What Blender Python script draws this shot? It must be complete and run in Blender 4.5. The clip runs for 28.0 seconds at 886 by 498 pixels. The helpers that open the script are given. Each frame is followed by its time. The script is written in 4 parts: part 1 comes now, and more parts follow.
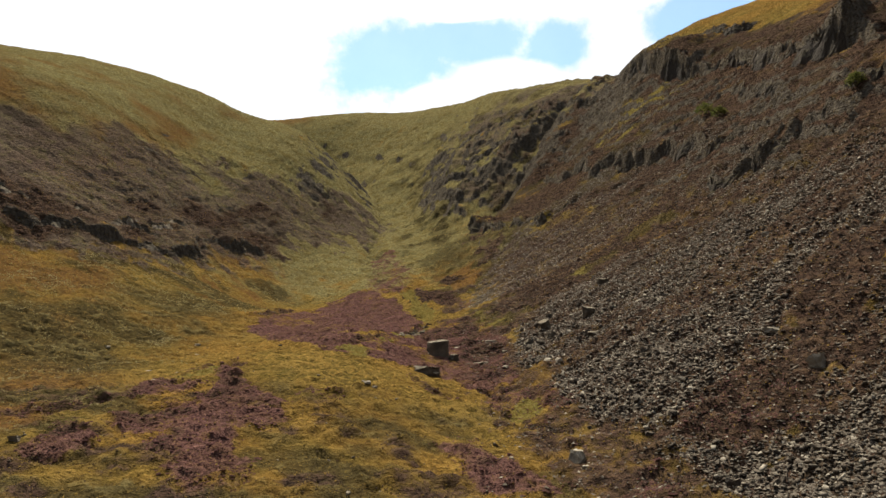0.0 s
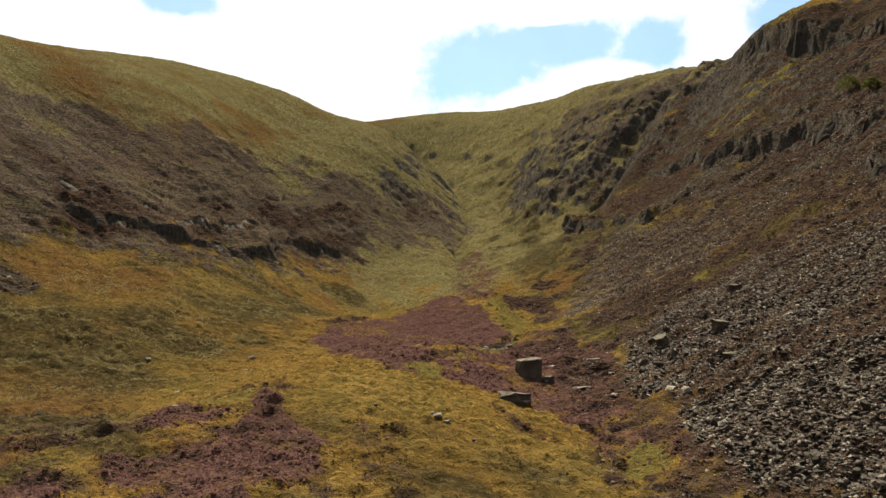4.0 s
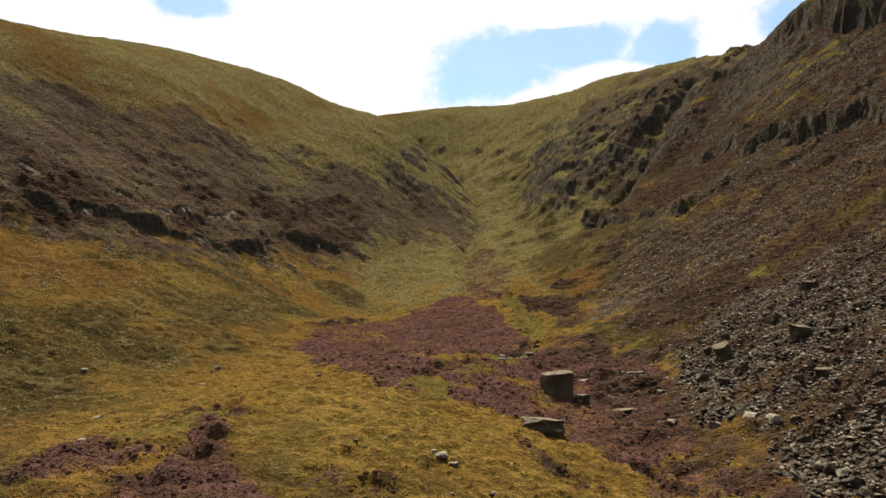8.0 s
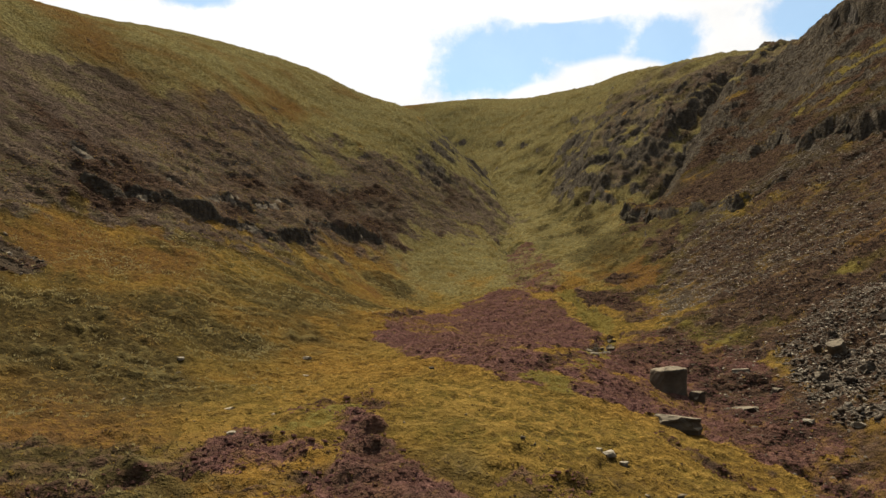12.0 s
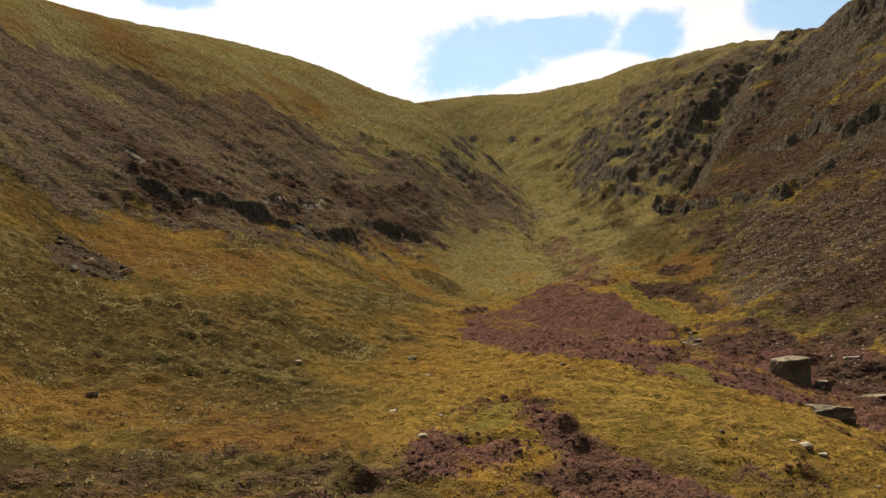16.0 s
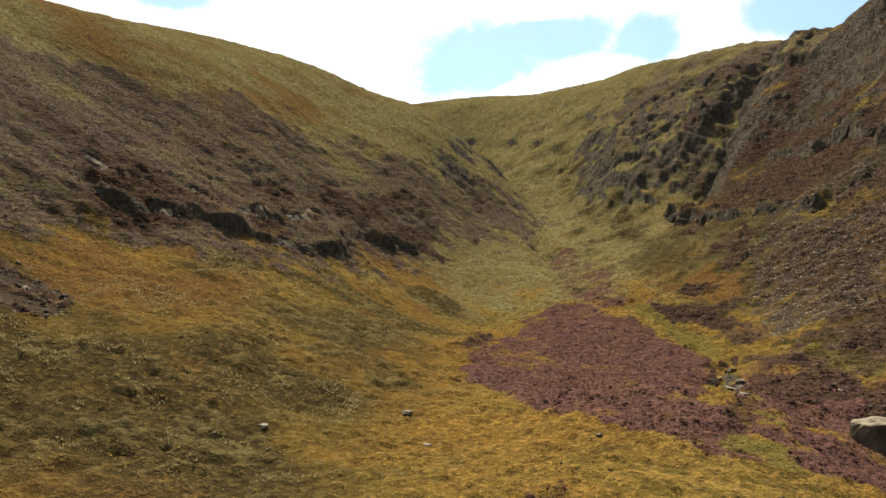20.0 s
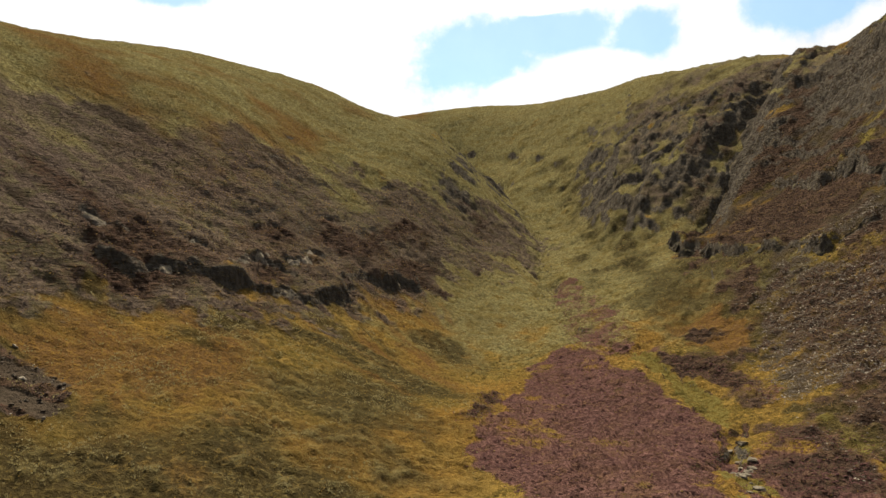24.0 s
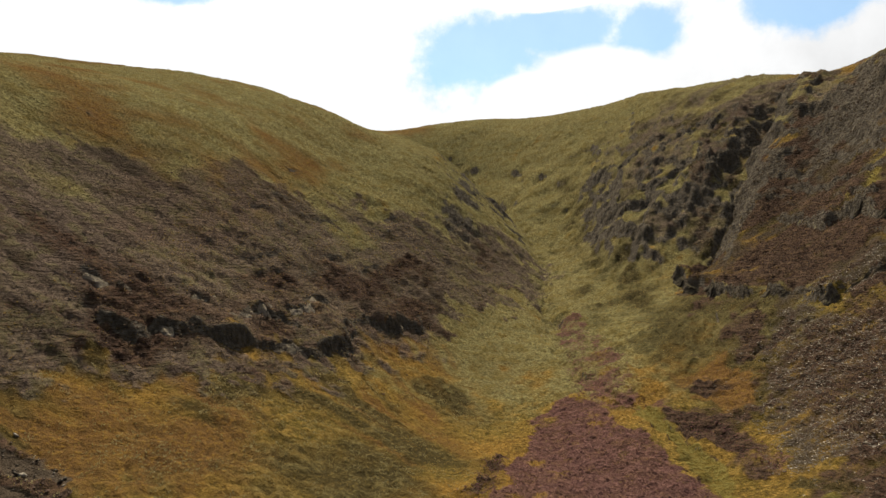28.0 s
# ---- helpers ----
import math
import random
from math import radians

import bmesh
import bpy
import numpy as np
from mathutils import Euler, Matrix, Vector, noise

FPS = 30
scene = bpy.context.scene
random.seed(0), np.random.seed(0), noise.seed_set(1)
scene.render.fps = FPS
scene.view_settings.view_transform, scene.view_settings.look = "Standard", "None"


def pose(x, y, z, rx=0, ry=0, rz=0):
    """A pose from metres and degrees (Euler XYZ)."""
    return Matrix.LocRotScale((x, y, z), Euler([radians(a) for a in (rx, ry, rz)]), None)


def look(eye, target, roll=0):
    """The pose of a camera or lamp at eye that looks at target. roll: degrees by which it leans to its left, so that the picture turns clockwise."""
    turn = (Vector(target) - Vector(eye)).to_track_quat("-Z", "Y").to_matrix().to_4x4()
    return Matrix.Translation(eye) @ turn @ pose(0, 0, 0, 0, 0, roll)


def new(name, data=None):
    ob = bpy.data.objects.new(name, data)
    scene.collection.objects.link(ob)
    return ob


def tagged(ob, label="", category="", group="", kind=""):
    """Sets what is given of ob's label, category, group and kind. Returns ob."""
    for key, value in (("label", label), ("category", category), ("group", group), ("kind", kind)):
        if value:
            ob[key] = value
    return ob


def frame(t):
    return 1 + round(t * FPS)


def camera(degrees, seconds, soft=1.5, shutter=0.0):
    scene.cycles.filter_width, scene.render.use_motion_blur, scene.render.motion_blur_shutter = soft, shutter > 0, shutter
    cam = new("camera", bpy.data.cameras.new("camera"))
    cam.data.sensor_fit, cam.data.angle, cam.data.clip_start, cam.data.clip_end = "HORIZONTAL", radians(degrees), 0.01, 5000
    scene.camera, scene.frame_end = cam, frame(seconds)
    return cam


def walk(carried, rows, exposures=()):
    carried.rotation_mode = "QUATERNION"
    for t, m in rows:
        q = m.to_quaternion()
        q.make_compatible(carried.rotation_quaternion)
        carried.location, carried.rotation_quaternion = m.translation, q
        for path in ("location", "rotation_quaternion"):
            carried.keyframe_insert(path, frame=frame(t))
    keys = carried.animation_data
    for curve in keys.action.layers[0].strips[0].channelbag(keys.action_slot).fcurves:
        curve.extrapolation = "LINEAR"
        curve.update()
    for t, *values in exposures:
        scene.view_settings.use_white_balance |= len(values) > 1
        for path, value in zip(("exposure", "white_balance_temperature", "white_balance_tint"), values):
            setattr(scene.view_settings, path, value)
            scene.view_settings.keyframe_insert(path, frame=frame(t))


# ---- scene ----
cam = camera(65.5, 28.0, soft=1.5)
METRES, EYE, TILT, LEAN, TURN = 120.0, 0.0, 4.0, 1.5, 0.0
ROWS = [
    (0.0, 0.0, 0.0, 0.0, 0.0, 0.0, -0.0),
    (0.5, 0.0008, 0.0198, -0.0022, -0.05, 0.03, 0.04),
    (1.0, 0.0012, 0.0417, -0.0044, -0.13, 0.08, 0.07),
    (1.5, 0.0016, 0.0648, -0.0072, -0.2, 0.13, 0.08),
    (2.0, 0.0018, 0.0893, -0.0099, -0.28, 0.18, 0.08),
    (2.5, 0.0019, 0.1147, -0.0124, -0.35, 0.22, 0.08),
    (3.0, 0.0001, 0.1407, -0.0112, 0.2, 0.29, 0.04),
    (3.5, -0.0002, 0.1671, -0.008, 3.41, 0.34, -0.0),
    (4.0, -0.001, 0.1932, -0.0089, 7.54, 0.4, -0.02),
    (4.5, 0.0003, 0.2202, -0.0114, 8.89, 0.42, -0.01),
    (6.5, -0.011, 0.3311, -0.0203, 8.47, 0.55, 0.01),
    (7.0, -0.0146, 0.3517, -0.0221, 8.41, 0.58, -0.09),
    (7.5, -0.0184, 0.3668, -0.0237, 8.37, 0.61, -0.16),
    (8.0, -0.023, 0.3768, -0.0254, 8.34, 0.57, -0.25),
    (8.5, -0.0294, 0.3831, -0.0265, 8.36, 0.45, -0.48),
    (9.0, -0.0393, 0.3869, -0.0273, 8.36, 0.38, -0.64),
    (9.5, -0.0518, 0.3891, -0.0279, 8.35, 0.32, -0.74),
    (10.0, -0.0667, 0.3899, -0.0285, 8.33, 0.27, -0.83),
    (10.5, -0.0833, 0.3896, -0.0291, 8.34, 0.23, -0.9),
    (11.0, -0.1015, 0.3886, -0.0298, 8.33, 0.16, -0.96),
    (11.5, -0.1211, 0.3872, -0.0303, 8.31, 0.13, -1.04),
    (12.0, -0.142, 0.3853, -0.031, 8.28, 0.04, -1.09),
    (12.5, -0.1642, 0.3832, -0.0315, 8.26, 0.0, -1.13),
    (14.5, -0.2498, 0.3691, -0.0322, 7.96, 0.0, -0.46),
    (15.0, -0.2616, 0.3681, -0.0326, 7.76, 0.01, -0.14),
    (15.5, -0.2696, 0.371, -0.033, 7.6, -0.06, 0.14),
    (16.0, -0.2746, 0.378, -0.0337, 7.49, -0.15, 0.36),
    (16.5, -0.2782, 0.3894, -0.0344, 7.39, -0.27, 0.47),
    (17.0, -0.2809, 0.4043, -0.0354, 7.31, -0.36, 0.55),
    (17.5, -0.2836, 0.4223, -0.0365, 7.25, -0.39, 0.57),
    (18.0, -0.2863, 0.4429, -0.0381, 7.2, -0.39, 0.58),
    (18.5, -0.2892, 0.4657, -0.0368, 7.17, -0.38, 0.52),
    (19.0, -0.2925, 0.4889, -0.0282, 7.15, -0.09, 0.38),
    (19.5, -0.296, 0.5057, -0.0172, 7.13, -0.02, 0.26),
    (20.0, -0.2991, 0.5179, -0.0058, 7.13, -0.01, 0.17),
    (20.5, -0.3021, 0.5259, 0.0058, 7.13, 0.02, 0.11),
    (21.0, -0.3048, 0.5295, 0.0179, 7.12, 0.02, 0.11),
    (21.5, -0.3064, 0.5309, 0.0303, 7.1, -0.07, 0.22),
    (23.5, -0.3079, 0.5346, 0.0796, 7.1, -0.28, 0.46),
    (24.0, -0.3083, 0.5357, 0.0926, 7.08, -0.35, 0.44),
    (24.5, -0.3084, 0.5368, 0.1053, 7.1, -0.37, 0.44),
    (25.0, -0.3085, 0.538, 0.1182, 7.13, -0.41, 0.43),
    (25.5, -0.3086, 0.5393, 0.1312, 7.16, -0.45, 0.42),
    (26.0, -0.3089, 0.5407, 0.1441, 7.17, -0.47, 0.4),
    (26.5, -0.3092, 0.5417, 0.1571, 7.19, -0.51, 0.4),
    (27.0, -0.3093, 0.5427, 0.1702, 7.24, -0.53, 0.4),
    (27.5, -0.3099, 0.5436, 0.1834, 7.27, -0.55, 0.38),
    (28.0, -0.3103, 0.5442, 0.1964, 7.28, -0.53, 0.4),
]
walk(cam, [(t, pose(0, 0, EYE, TILT, LEAN, TURN) @ pose(METRES * x, METRES * y, METRES * z, 90 + pitch, roll, yaw)) for t, x, y, z, yaw, pitch, roll in ROWS],
     exposures=[(0.0, 0.96, 6050, 10), (4.0, 0.94, 6150, 10), (9.0, 0.8, 6350, 10), (13.0, 0.76, 6450, 10), (16.0, 0.84, 6700, 10), (18.5, 0.94, 6600, 10), (20.0, 1.1, 6200, 10), (21.5, 1.1, 6100, 10), (23.5, 1.0, 6300, 10), (26.0, 0.84, 6250, 10), (28.0, 0.84, 6250, 10)])

# ---- light: sun ahead and to the left behind thin cloud, bright broken cloud over the ridge ----
SUN_AZ, SUN_EL = -13.0, 51.0          # degrees from +y towards +x, and up
sun_way = Vector((math.sin(radians(SUN_AZ)) * math.cos(radians(SUN_EL)), math.cos(radians(SUN_AZ)) * math.cos(radians(SUN_EL)), math.sin(radians(SUN_EL))))
sun_data = bpy.data.lights.new("sun", "SUN")
sun_data.energy, sun_data.angle, sun_data.color = 5.0, radians(1.0), (1.0, 0.87, 0.67)
new("sun", sun_data).matrix_world = look(sun_way * 900, (0, 0, 0))


def plug(nt, socket, value):
    if isinstance(value, bpy.types.NodeSocket):
        nt.links.new(value, socket)
    elif isinstance(value, (tuple, list)) and len(value) == 3 and socket.type == "RGBA":
        socket.default_value = (*value, 1)
    else:
        socket.default_value = value


def calc(nt, op, a, b=0.0, c=0.0, clamp=False):
    n = nt.nodes.new("ShaderNodeMath")
    n.operation, n.use_clamp = op, clamp
    for k, v in enumerate((a, b, c)):
        plug(nt, n.inputs[k], v)
    return n.outputs[0]


def blend(nt, fac, a, b, mode="MIX"):
    n = nt.nodes.new("ShaderNodeMix")
    n.data_type, n.blend_type = "RGBA", mode
    plug(nt, n.inputs[0], fac), plug(nt, n.inputs[6], a), plug(nt, n.inputs[7], b)
    return n.outputs[2]


def grain(nt, vec, scale, detail=3.0, rough=0.55, stretch=None):
    if stretch:
        m = nt.nodes.new("ShaderNodeMapping")
        m.inputs["Scale"].default_value = stretch
        nt.links.new(vec, m.inputs["Vector"])
        vec = m.outputs[0]
    n = nt.nodes.new("ShaderNodeTexNoise")
    n.inputs["Scale"].default_value, n.inputs["Detail"].default_value, n.inputs["Roughness"].default_value = scale, detail, rough
    nt.links.new(vec, n.inputs["Vector"])
    return n.outputs["Fac"]


def step(nt, v, lo, hi):
    n = nt.nodes.new("ShaderNodeMapRange")
    n.interpolation_type = "SMOOTHSTEP"
    plug(nt, n.inputs[0], v)
    n.inputs[1].default_value, n.inputs[2].default_value = lo, hi
    return n.outputs[0]


world = bpy.data.worlds.new("sky")
scene.world = world
world.use_nodes = True
wt = world.node_tree
wt.nodes.clear()
sky = wt.nodes.new("ShaderNodeTexSky")
sky.sky_type, sky.sun_disc = "NISHITA", False
sky.sun_elevation, sky.sun_rotation = radians(SUN_EL), radians(SUN_AZ)
sky.air_density, sky.dust_density = 1.0, 0.1
way = wt.nodes.new("ShaderNodeTexCoord").outputs["Generated"]
xyz = wt.nodes.new("ShaderNodeSeparateXYZ")
wt.links.new(way, xyz.inputs[0])
flat = calc(wt, "SQRT", calc(wt, "ADD", calc(wt, "MULTIPLY", xyz.outputs[0], xyz.outputs[0]), calc(wt, "MULTIPLY", xyz.outputs[1], xyz.outputs[1])))
azimuth = calc(wt, "ARCTAN2", xyz.outputs[0], xyz.outputs[1])
rise = calc(wt, "DIVIDE", xyz.outputs[2], calc(wt, "MAXIMUM", flat, 0.05))
billow = grain(wt, way, 13.0, 8.0, 0.6)
wisp = grain(wt, way, 38.0, 5.0, 0.6)


def gap(az, el, wa, we, rag=1.5, soft=0.3):
    """A patch of sky with a ragged edge: middle and half width in radians, and as a rise."""
    da = calc(wt, "DIVIDE", calc(wt, "SUBTRACT", azimuth, az), wa)
    de = calc(wt, "DIVIDE", calc(wt, "SUBTRACT", rise, el), we)
    far = calc(wt, "SQRT", calc(wt, "ADD", calc(wt, "MULTIPLY", da, da), calc(wt, "MULTIPLY", de, de)))
    far = calc(wt, "ADD", far, calc(wt, "MULTIPLY", calc(wt, "SUBTRACT", billow, 0.5), rag))
    far = calc(wt, "ADD", far, calc(wt, "MULTIPLY", calc(wt, "SUBTRACT", wisp, 0.5), rag * 0.45))
    return calc(wt, "SUBTRACT", 1.0, step(wt, far, 1.0 - soft, 1.0 + soft))


blue = gap(-0.07, 0.348, 0.09, 0.06)
for spot in ((0.045, 0.378, 0.13, 0.034), (0.17, 0.362, 0.055, 0.042), (0.385, 0.376, 0.085, 0.045), (-0.50, 0.43, 0.06, 0.025), (0.9, 0.6, 0.4, 0.2), (-1.4, 0.7, 0.5, 0.3), (2.6, 0.6, 0.7, 0.3)):
    blue = calc(wt, "MAXIMUM", blue, gap(*spot))
# heaped cloud standing before the blue
for spot in ((0.105, 0.285, 0.10, 0.062), (0.01, 0.277, 0.075, 0.042), (0.04, 0.432, 0.10, 0.024)):
    blue = calc(wt, "MULTIPLY", blue, calc(wt, "SUBTRACT", 1.0, gap(*spot, 0.5, 0.12)))
toward = wt.nodes.new("ShaderNodeVectorMath")
toward.operation = "DOT_PRODUCT"
wt.links.new(way, toward.inputs[0])
toward.inputs[1].default_value = sun_way
glow = step(wt, toward.outputs["Value"], 0.3, 0.93)
cloud_power = calc(wt, "ADD", 0.13, calc(wt, "MULTIPLY", glow, 0.62))
cloud_shape = calc(wt, "ADD", 0.9, calc(wt, "MULTIPLY", calc(wt, "SUBTRACT", billow, 0.5), 0.3))
clear = wt.nodes.new("ShaderNodeBackground")
wt.links.new(blend(wt, 1.0, sky.outputs[0], (0.72, 1.0, 1.0), "MULTIPLY"), clear.inputs[0])
clear.inputs[1].default_value = 0.085
cloud = wt.nodes.new("ShaderNodeBackground")
cloud.inputs[0].default_value = (1.0, 0.98, 0.945, 1)
wt.links.new(calc(wt, "MULTIPLY", cloud_power, cloud_shape), cloud.inputs[1])
sheet = wt.nodes.new("ShaderNodeMixShader")
plug(wt, sheet.inputs[0], calc(wt, "MULTIPLY", blue, 0.7))
wt.links.new(cloud.outputs[0], sheet.inputs[1])
wt.links.new(clear.outputs[0], sheet.inputs[2])
wt.links.new(sheet.outputs[0], wt.nodes.new("ShaderNodeOutputWorld").inputs[0])


# ---- materials ----
def material(name, rough=0.9, sheen=0.0, down=0.0):
    m = bpy.data.materials.new(name)
    m.use_nodes = True
    nt = m.node_tree
    bsdf = nt.nodes["Principled BSDF"]
    bsdf.inputs["Roughness"].default_value = rough
    bsdf.inputs["Specular IOR Level"].default_value = sheen
    bsdf.inputs["Sheen Weight"].default_value, bsdf.inputs["Sheen Roughness"].default_value = down, 0.45
    bsdf.inputs["Sheen Tint"].default_value = (1.0, 0.93, 0.78, 1)
    return m, nt, bsdf, nt.nodes.new("ShaderNodeTexCoord").outputs["Object"]


def relief(nt, bsdf, height, strength, distance):
    n = nt.nodes.new("ShaderNodeBump")
    n.inputs["Strength"].default_value, n.inputs["Distance"].default_value = strength, distance
    nt.links.new(height, n.inputs["Height"])
    nt.links.new(n.outputs[0], bsdf.inputs["Normal"])


def mask(nt, name):
    n = nt.nodes.new("ShaderNodeAttribute")
    n.attribute_name = name
    return n.outputs["Fac"]


def ground_material():
    m, nt, bsdf, p = material("moor_ground", 0.95, 0.0, 0.02)
    broad, mid, fine, tiny = grain(nt, p, 0.035, 4), grain(nt, p, 0.22, 4), grain(nt, p, 1.3, 4, 0.65), grain(nt, p, 5.0, 3, 0.6)
    grass = blend(nt, step(nt, broad, 0.40, 0.62), GOLD, GREEN)
    grass = blend(nt, calc(nt, "MULTIPLY", step(nt, mid, 0.42, 0.72), 0.4), grass, OLIVE)
    wide = grain(nt, p, 0.06, 5, 0.62)
    grass = blend(nt, calc(nt, "MULTIPLY", step(nt, grain(nt, p, 0.09, 4, 0.6, (1.0, 0.6, 1.0)), 0.52, 0.68), 0.45), grass, OLIVE)
    grass = blend(nt, calc(nt, "MULTIPLY", step(nt, grain(nt, p, 0.6, 5, 0.7), 0.5, 0.75), 0.3), grass, OLIVE)
    grass = blend(nt, calc(nt, "MULTIPLY", step(nt, fine, 0.52, 0.62), 0.7), grass, STRAW)
    grass = blend(nt, calc(nt, "MULTIPLY", step(nt, calc(nt, "SUBTRACT", 1.0, fine), 0.52, 0.64), 0.6), grass, PEAT)

    def zone(name, noise_a, noise_b, spread=0.6, soft=0.2):
        v = calc(nt, "ADD", mask(nt, name), calc(nt, "MULTIPLY", calc(nt, "SUBTRACT", noise_a, 0.5), spread * 1.6))
        v = calc(nt, "ADD", v, calc(nt, "MULTIPLY", calc(nt, "SUBTRACT", noise_b, 0.5), spread))
        return step(nt, v, 0.5 - soft, 0.5 + soft)

    tip = mask(nt, "tip")
    grass = blend(nt, calc(nt, "MULTIPLY", tip, calc(nt, "MULTIPLY", step(nt, broad, 0.3, 0.7), 0.55)), grass, STRAW)
    lush = blend(nt, step(nt, fine, 0.48, 0.62), FERN_DARK, FERN)
    lush = blend(nt, calc(nt, "MULTIPLY", tip, calc(nt, "MULTIPLY", step(nt, mid, 0.4, 0.62), 0.55)), lush, FERN_TIP)
    # greener far grass, made paler and greyer to carry the distance haze
    hazy_grass = blend(nt, step(nt, fine, 0.42, 0.6), HAZE_GRASS_DARK, HAZE_GRASS)
    hazy_grass = blend(nt, calc(nt, "MULTIPLY", step(nt, mid, 0.45, 0.65), 0.5), hazy_grass, GREEN)
    hazy_grass = blend(nt, calc(nt, "MULTIPLY", step(nt, grain(nt, p, 0.55, 5, 0.7), 0.53, 0.66), 0.6), hazy_grass, OLIVE)
    grass = blend(nt, calc(nt, "MULTIPLY", zone("pale", mid, fine, 0.6), 0.85), grass, hazy_grass)
    colour = blend(nt, calc(nt, "MULTIPLY", zone("lush", wide, fine, 0.9, 0.35), 0.9), grass, lush)
    rust = blend(nt, step(nt, fine, 0.46, 0.7), RUST, GOLD)
    colour = blend(nt, zone("rust", wide, fine, 0.7, 0.35), colour, rust)
    ling = blend(nt, step(nt, fine, 0.4, 0.64), LING_DARK, LING)
    ling = blend(nt, calc(nt, "MULTIPLY", step(nt, mid, 0.5, 0.7), 0.6), ling, LING_BROWN)
    ling = blend(nt, calc(nt, "MULTIPLY", tip, 0.25), ling, LING)
    ling = blend(nt, calc(nt, "MULTIPLY", step(nt, grain(nt, p, 0.28, 5, 0.7), 0.5, 0.64), 0.5), ling, blend(nt, step(nt, fine, 0.45, 0.6), LING_BROWN, RUST))
    colour = blend(nt, zone("heather", mid, fine, 0.7), colour, ling)
    # brown-purple heather of the far hillsides, greyed and lightened for the haze
    hazy_ling = blend(nt, step(nt, fine, 0.4, 0.62), HAZE_LING_DARK, HAZE_LING)
    hazy_ling = blend(nt, calc(nt, "MULTIPLY", step(nt, mid, 0.48, 0.62), 0.5), hazy_ling, HAZE_GRASS_DARK)
    colour = blend(nt, calc(nt, "MULTIPLY", zone("hazed", mid, fine, 0.6, 0.35), 0.85), colour, hazy_ling)
    chips = nt.nodes.new("ShaderNodeTexVoronoi")
    chips.inputs["Scale"].default_value = 4.0
    nt.links.new(p, chips.inputs["Vector"])
    grey = blend(nt, chips.outputs["Color"], SCREE_DARK, SCREE)
    grey = blend(nt, calc(nt, "MULTIPLY", step(nt, mid, 0.5, 0.7), 0.5), grey, PEAT)
    colour = blend(nt, zone("scree", mid, fine, 0.75), colour, grey)
    stone = blend(nt, step(nt, grain(nt, p, 1.1, 5, 0.6, (1, 1, 0.35)), 0.35, 0.7), ROCK_DARK, ROCK)
    stone = blend(nt, calc(nt, "MULTIPLY", step(nt, fine, 0.52, 0.66), 0.55), stone, OLIVE)
    colour = blend(nt, zone("peat", mid, fine, 0.5), colour, blend(nt, step(nt, fine, 0.45, 0.6), PEAT, LING_DARK))
    ledge = grain(nt, p, 1.0, 4, 0.62, (0.3, 0.3, 1.5))
    furze = blend(nt, step(nt, fine, 0.42, 0.62), BROWN_DARK, BROWN)
    furze = blend(nt, calc(nt, "MULTIPLY", step(nt, ledge, 0.5, 0.6), 0.6), furze, RUSSET)
    colour = blend(nt, zone("brown", mid, fine, 0.7), colour, furze)
    colour = blend(nt, zone("moss", mid, fine, 0.5), colour, blend(nt, step(nt, fine, 0.42, 0.6), GREEN, MOSS))
    colour = blend(nt, zone("rock", mid, fine, 0.5), colour, stone)
    colour = blend(nt, calc(nt, "MULTIPLY", step(nt, tiny, 0.3, 0.75), 0.35), colour, blend(nt, 0.5, colour, (0.02, 0.018, 0.012)))
    nt.links.new(colour, bsdf.inputs["Base Color"])
    height = calc(nt, "ADD", calc(nt, "ADD", calc(nt, "MULTIPLY", fine, 1.0), calc(nt, "MULTIPLY", mid, 1.3)), calc(nt, "MULTIPLY", tiny, 0.35))
    height = calc(nt, "ADD", height, calc(nt, "MULTIPLY", calc(nt, "MULTIPLY", ledge, calc(nt, "ADD", mask(nt, "brown"), mask(nt, "hazed"))), 1.6))
    relief(nt, bsdf, height, 1.0, 0.85)
    return m


GOLD, GREEN, OLIVE, STRAW, PEAT = (0.172, 0.098, 0.0205), (0.11, 0.081, 0.018), (0.07, 0.047, 0.012), (0.27, 0.172, 0.043), (0.043, 0.029, 0.014)
# first two: far grass, its colour lightened in place of haze
HAZE_GRASS, HAZE_GRASS_DARK, MOSS = (0.2, 0.182, 0.082), (0.11, 0.1, 0.045), (0.14, 0.118, 0.034)
BROWN, BROWN_DARK = (0.072, 0.044, 0.031), (0.029, 0.0195, 0.0145)
# far heather: brown with the veil of haze mixed into the colour
HAZE_LING, HAZE_LING_DARK = (0.118, 0.086, 0.07), (0.068, 0.05, 0.041)
RUSSET = (0.1, 0.064, 0.038)
FERN_TIP = (0.15, 0.128, 0.055)
FERN, FERN_DARK, RUST = (0.075, 0.059, 0.022), (0.034, 0.027, 0.0115), (0.11, 0.06, 0.021)
LING, LING_DARK, LING_BROWN = (0.138, 0.072, 0.061), (0.076, 0.041, 0.034), (0.106, 0.059, 0.035)
SCREE, SCREE_DARK, ROCK, ROCK_DARK = (0.075, 0.057, 0.04), (0.038, 0.0295, 0.021), (0.115, 0.099, 0.078), (0.046, 0.04, 0.033)


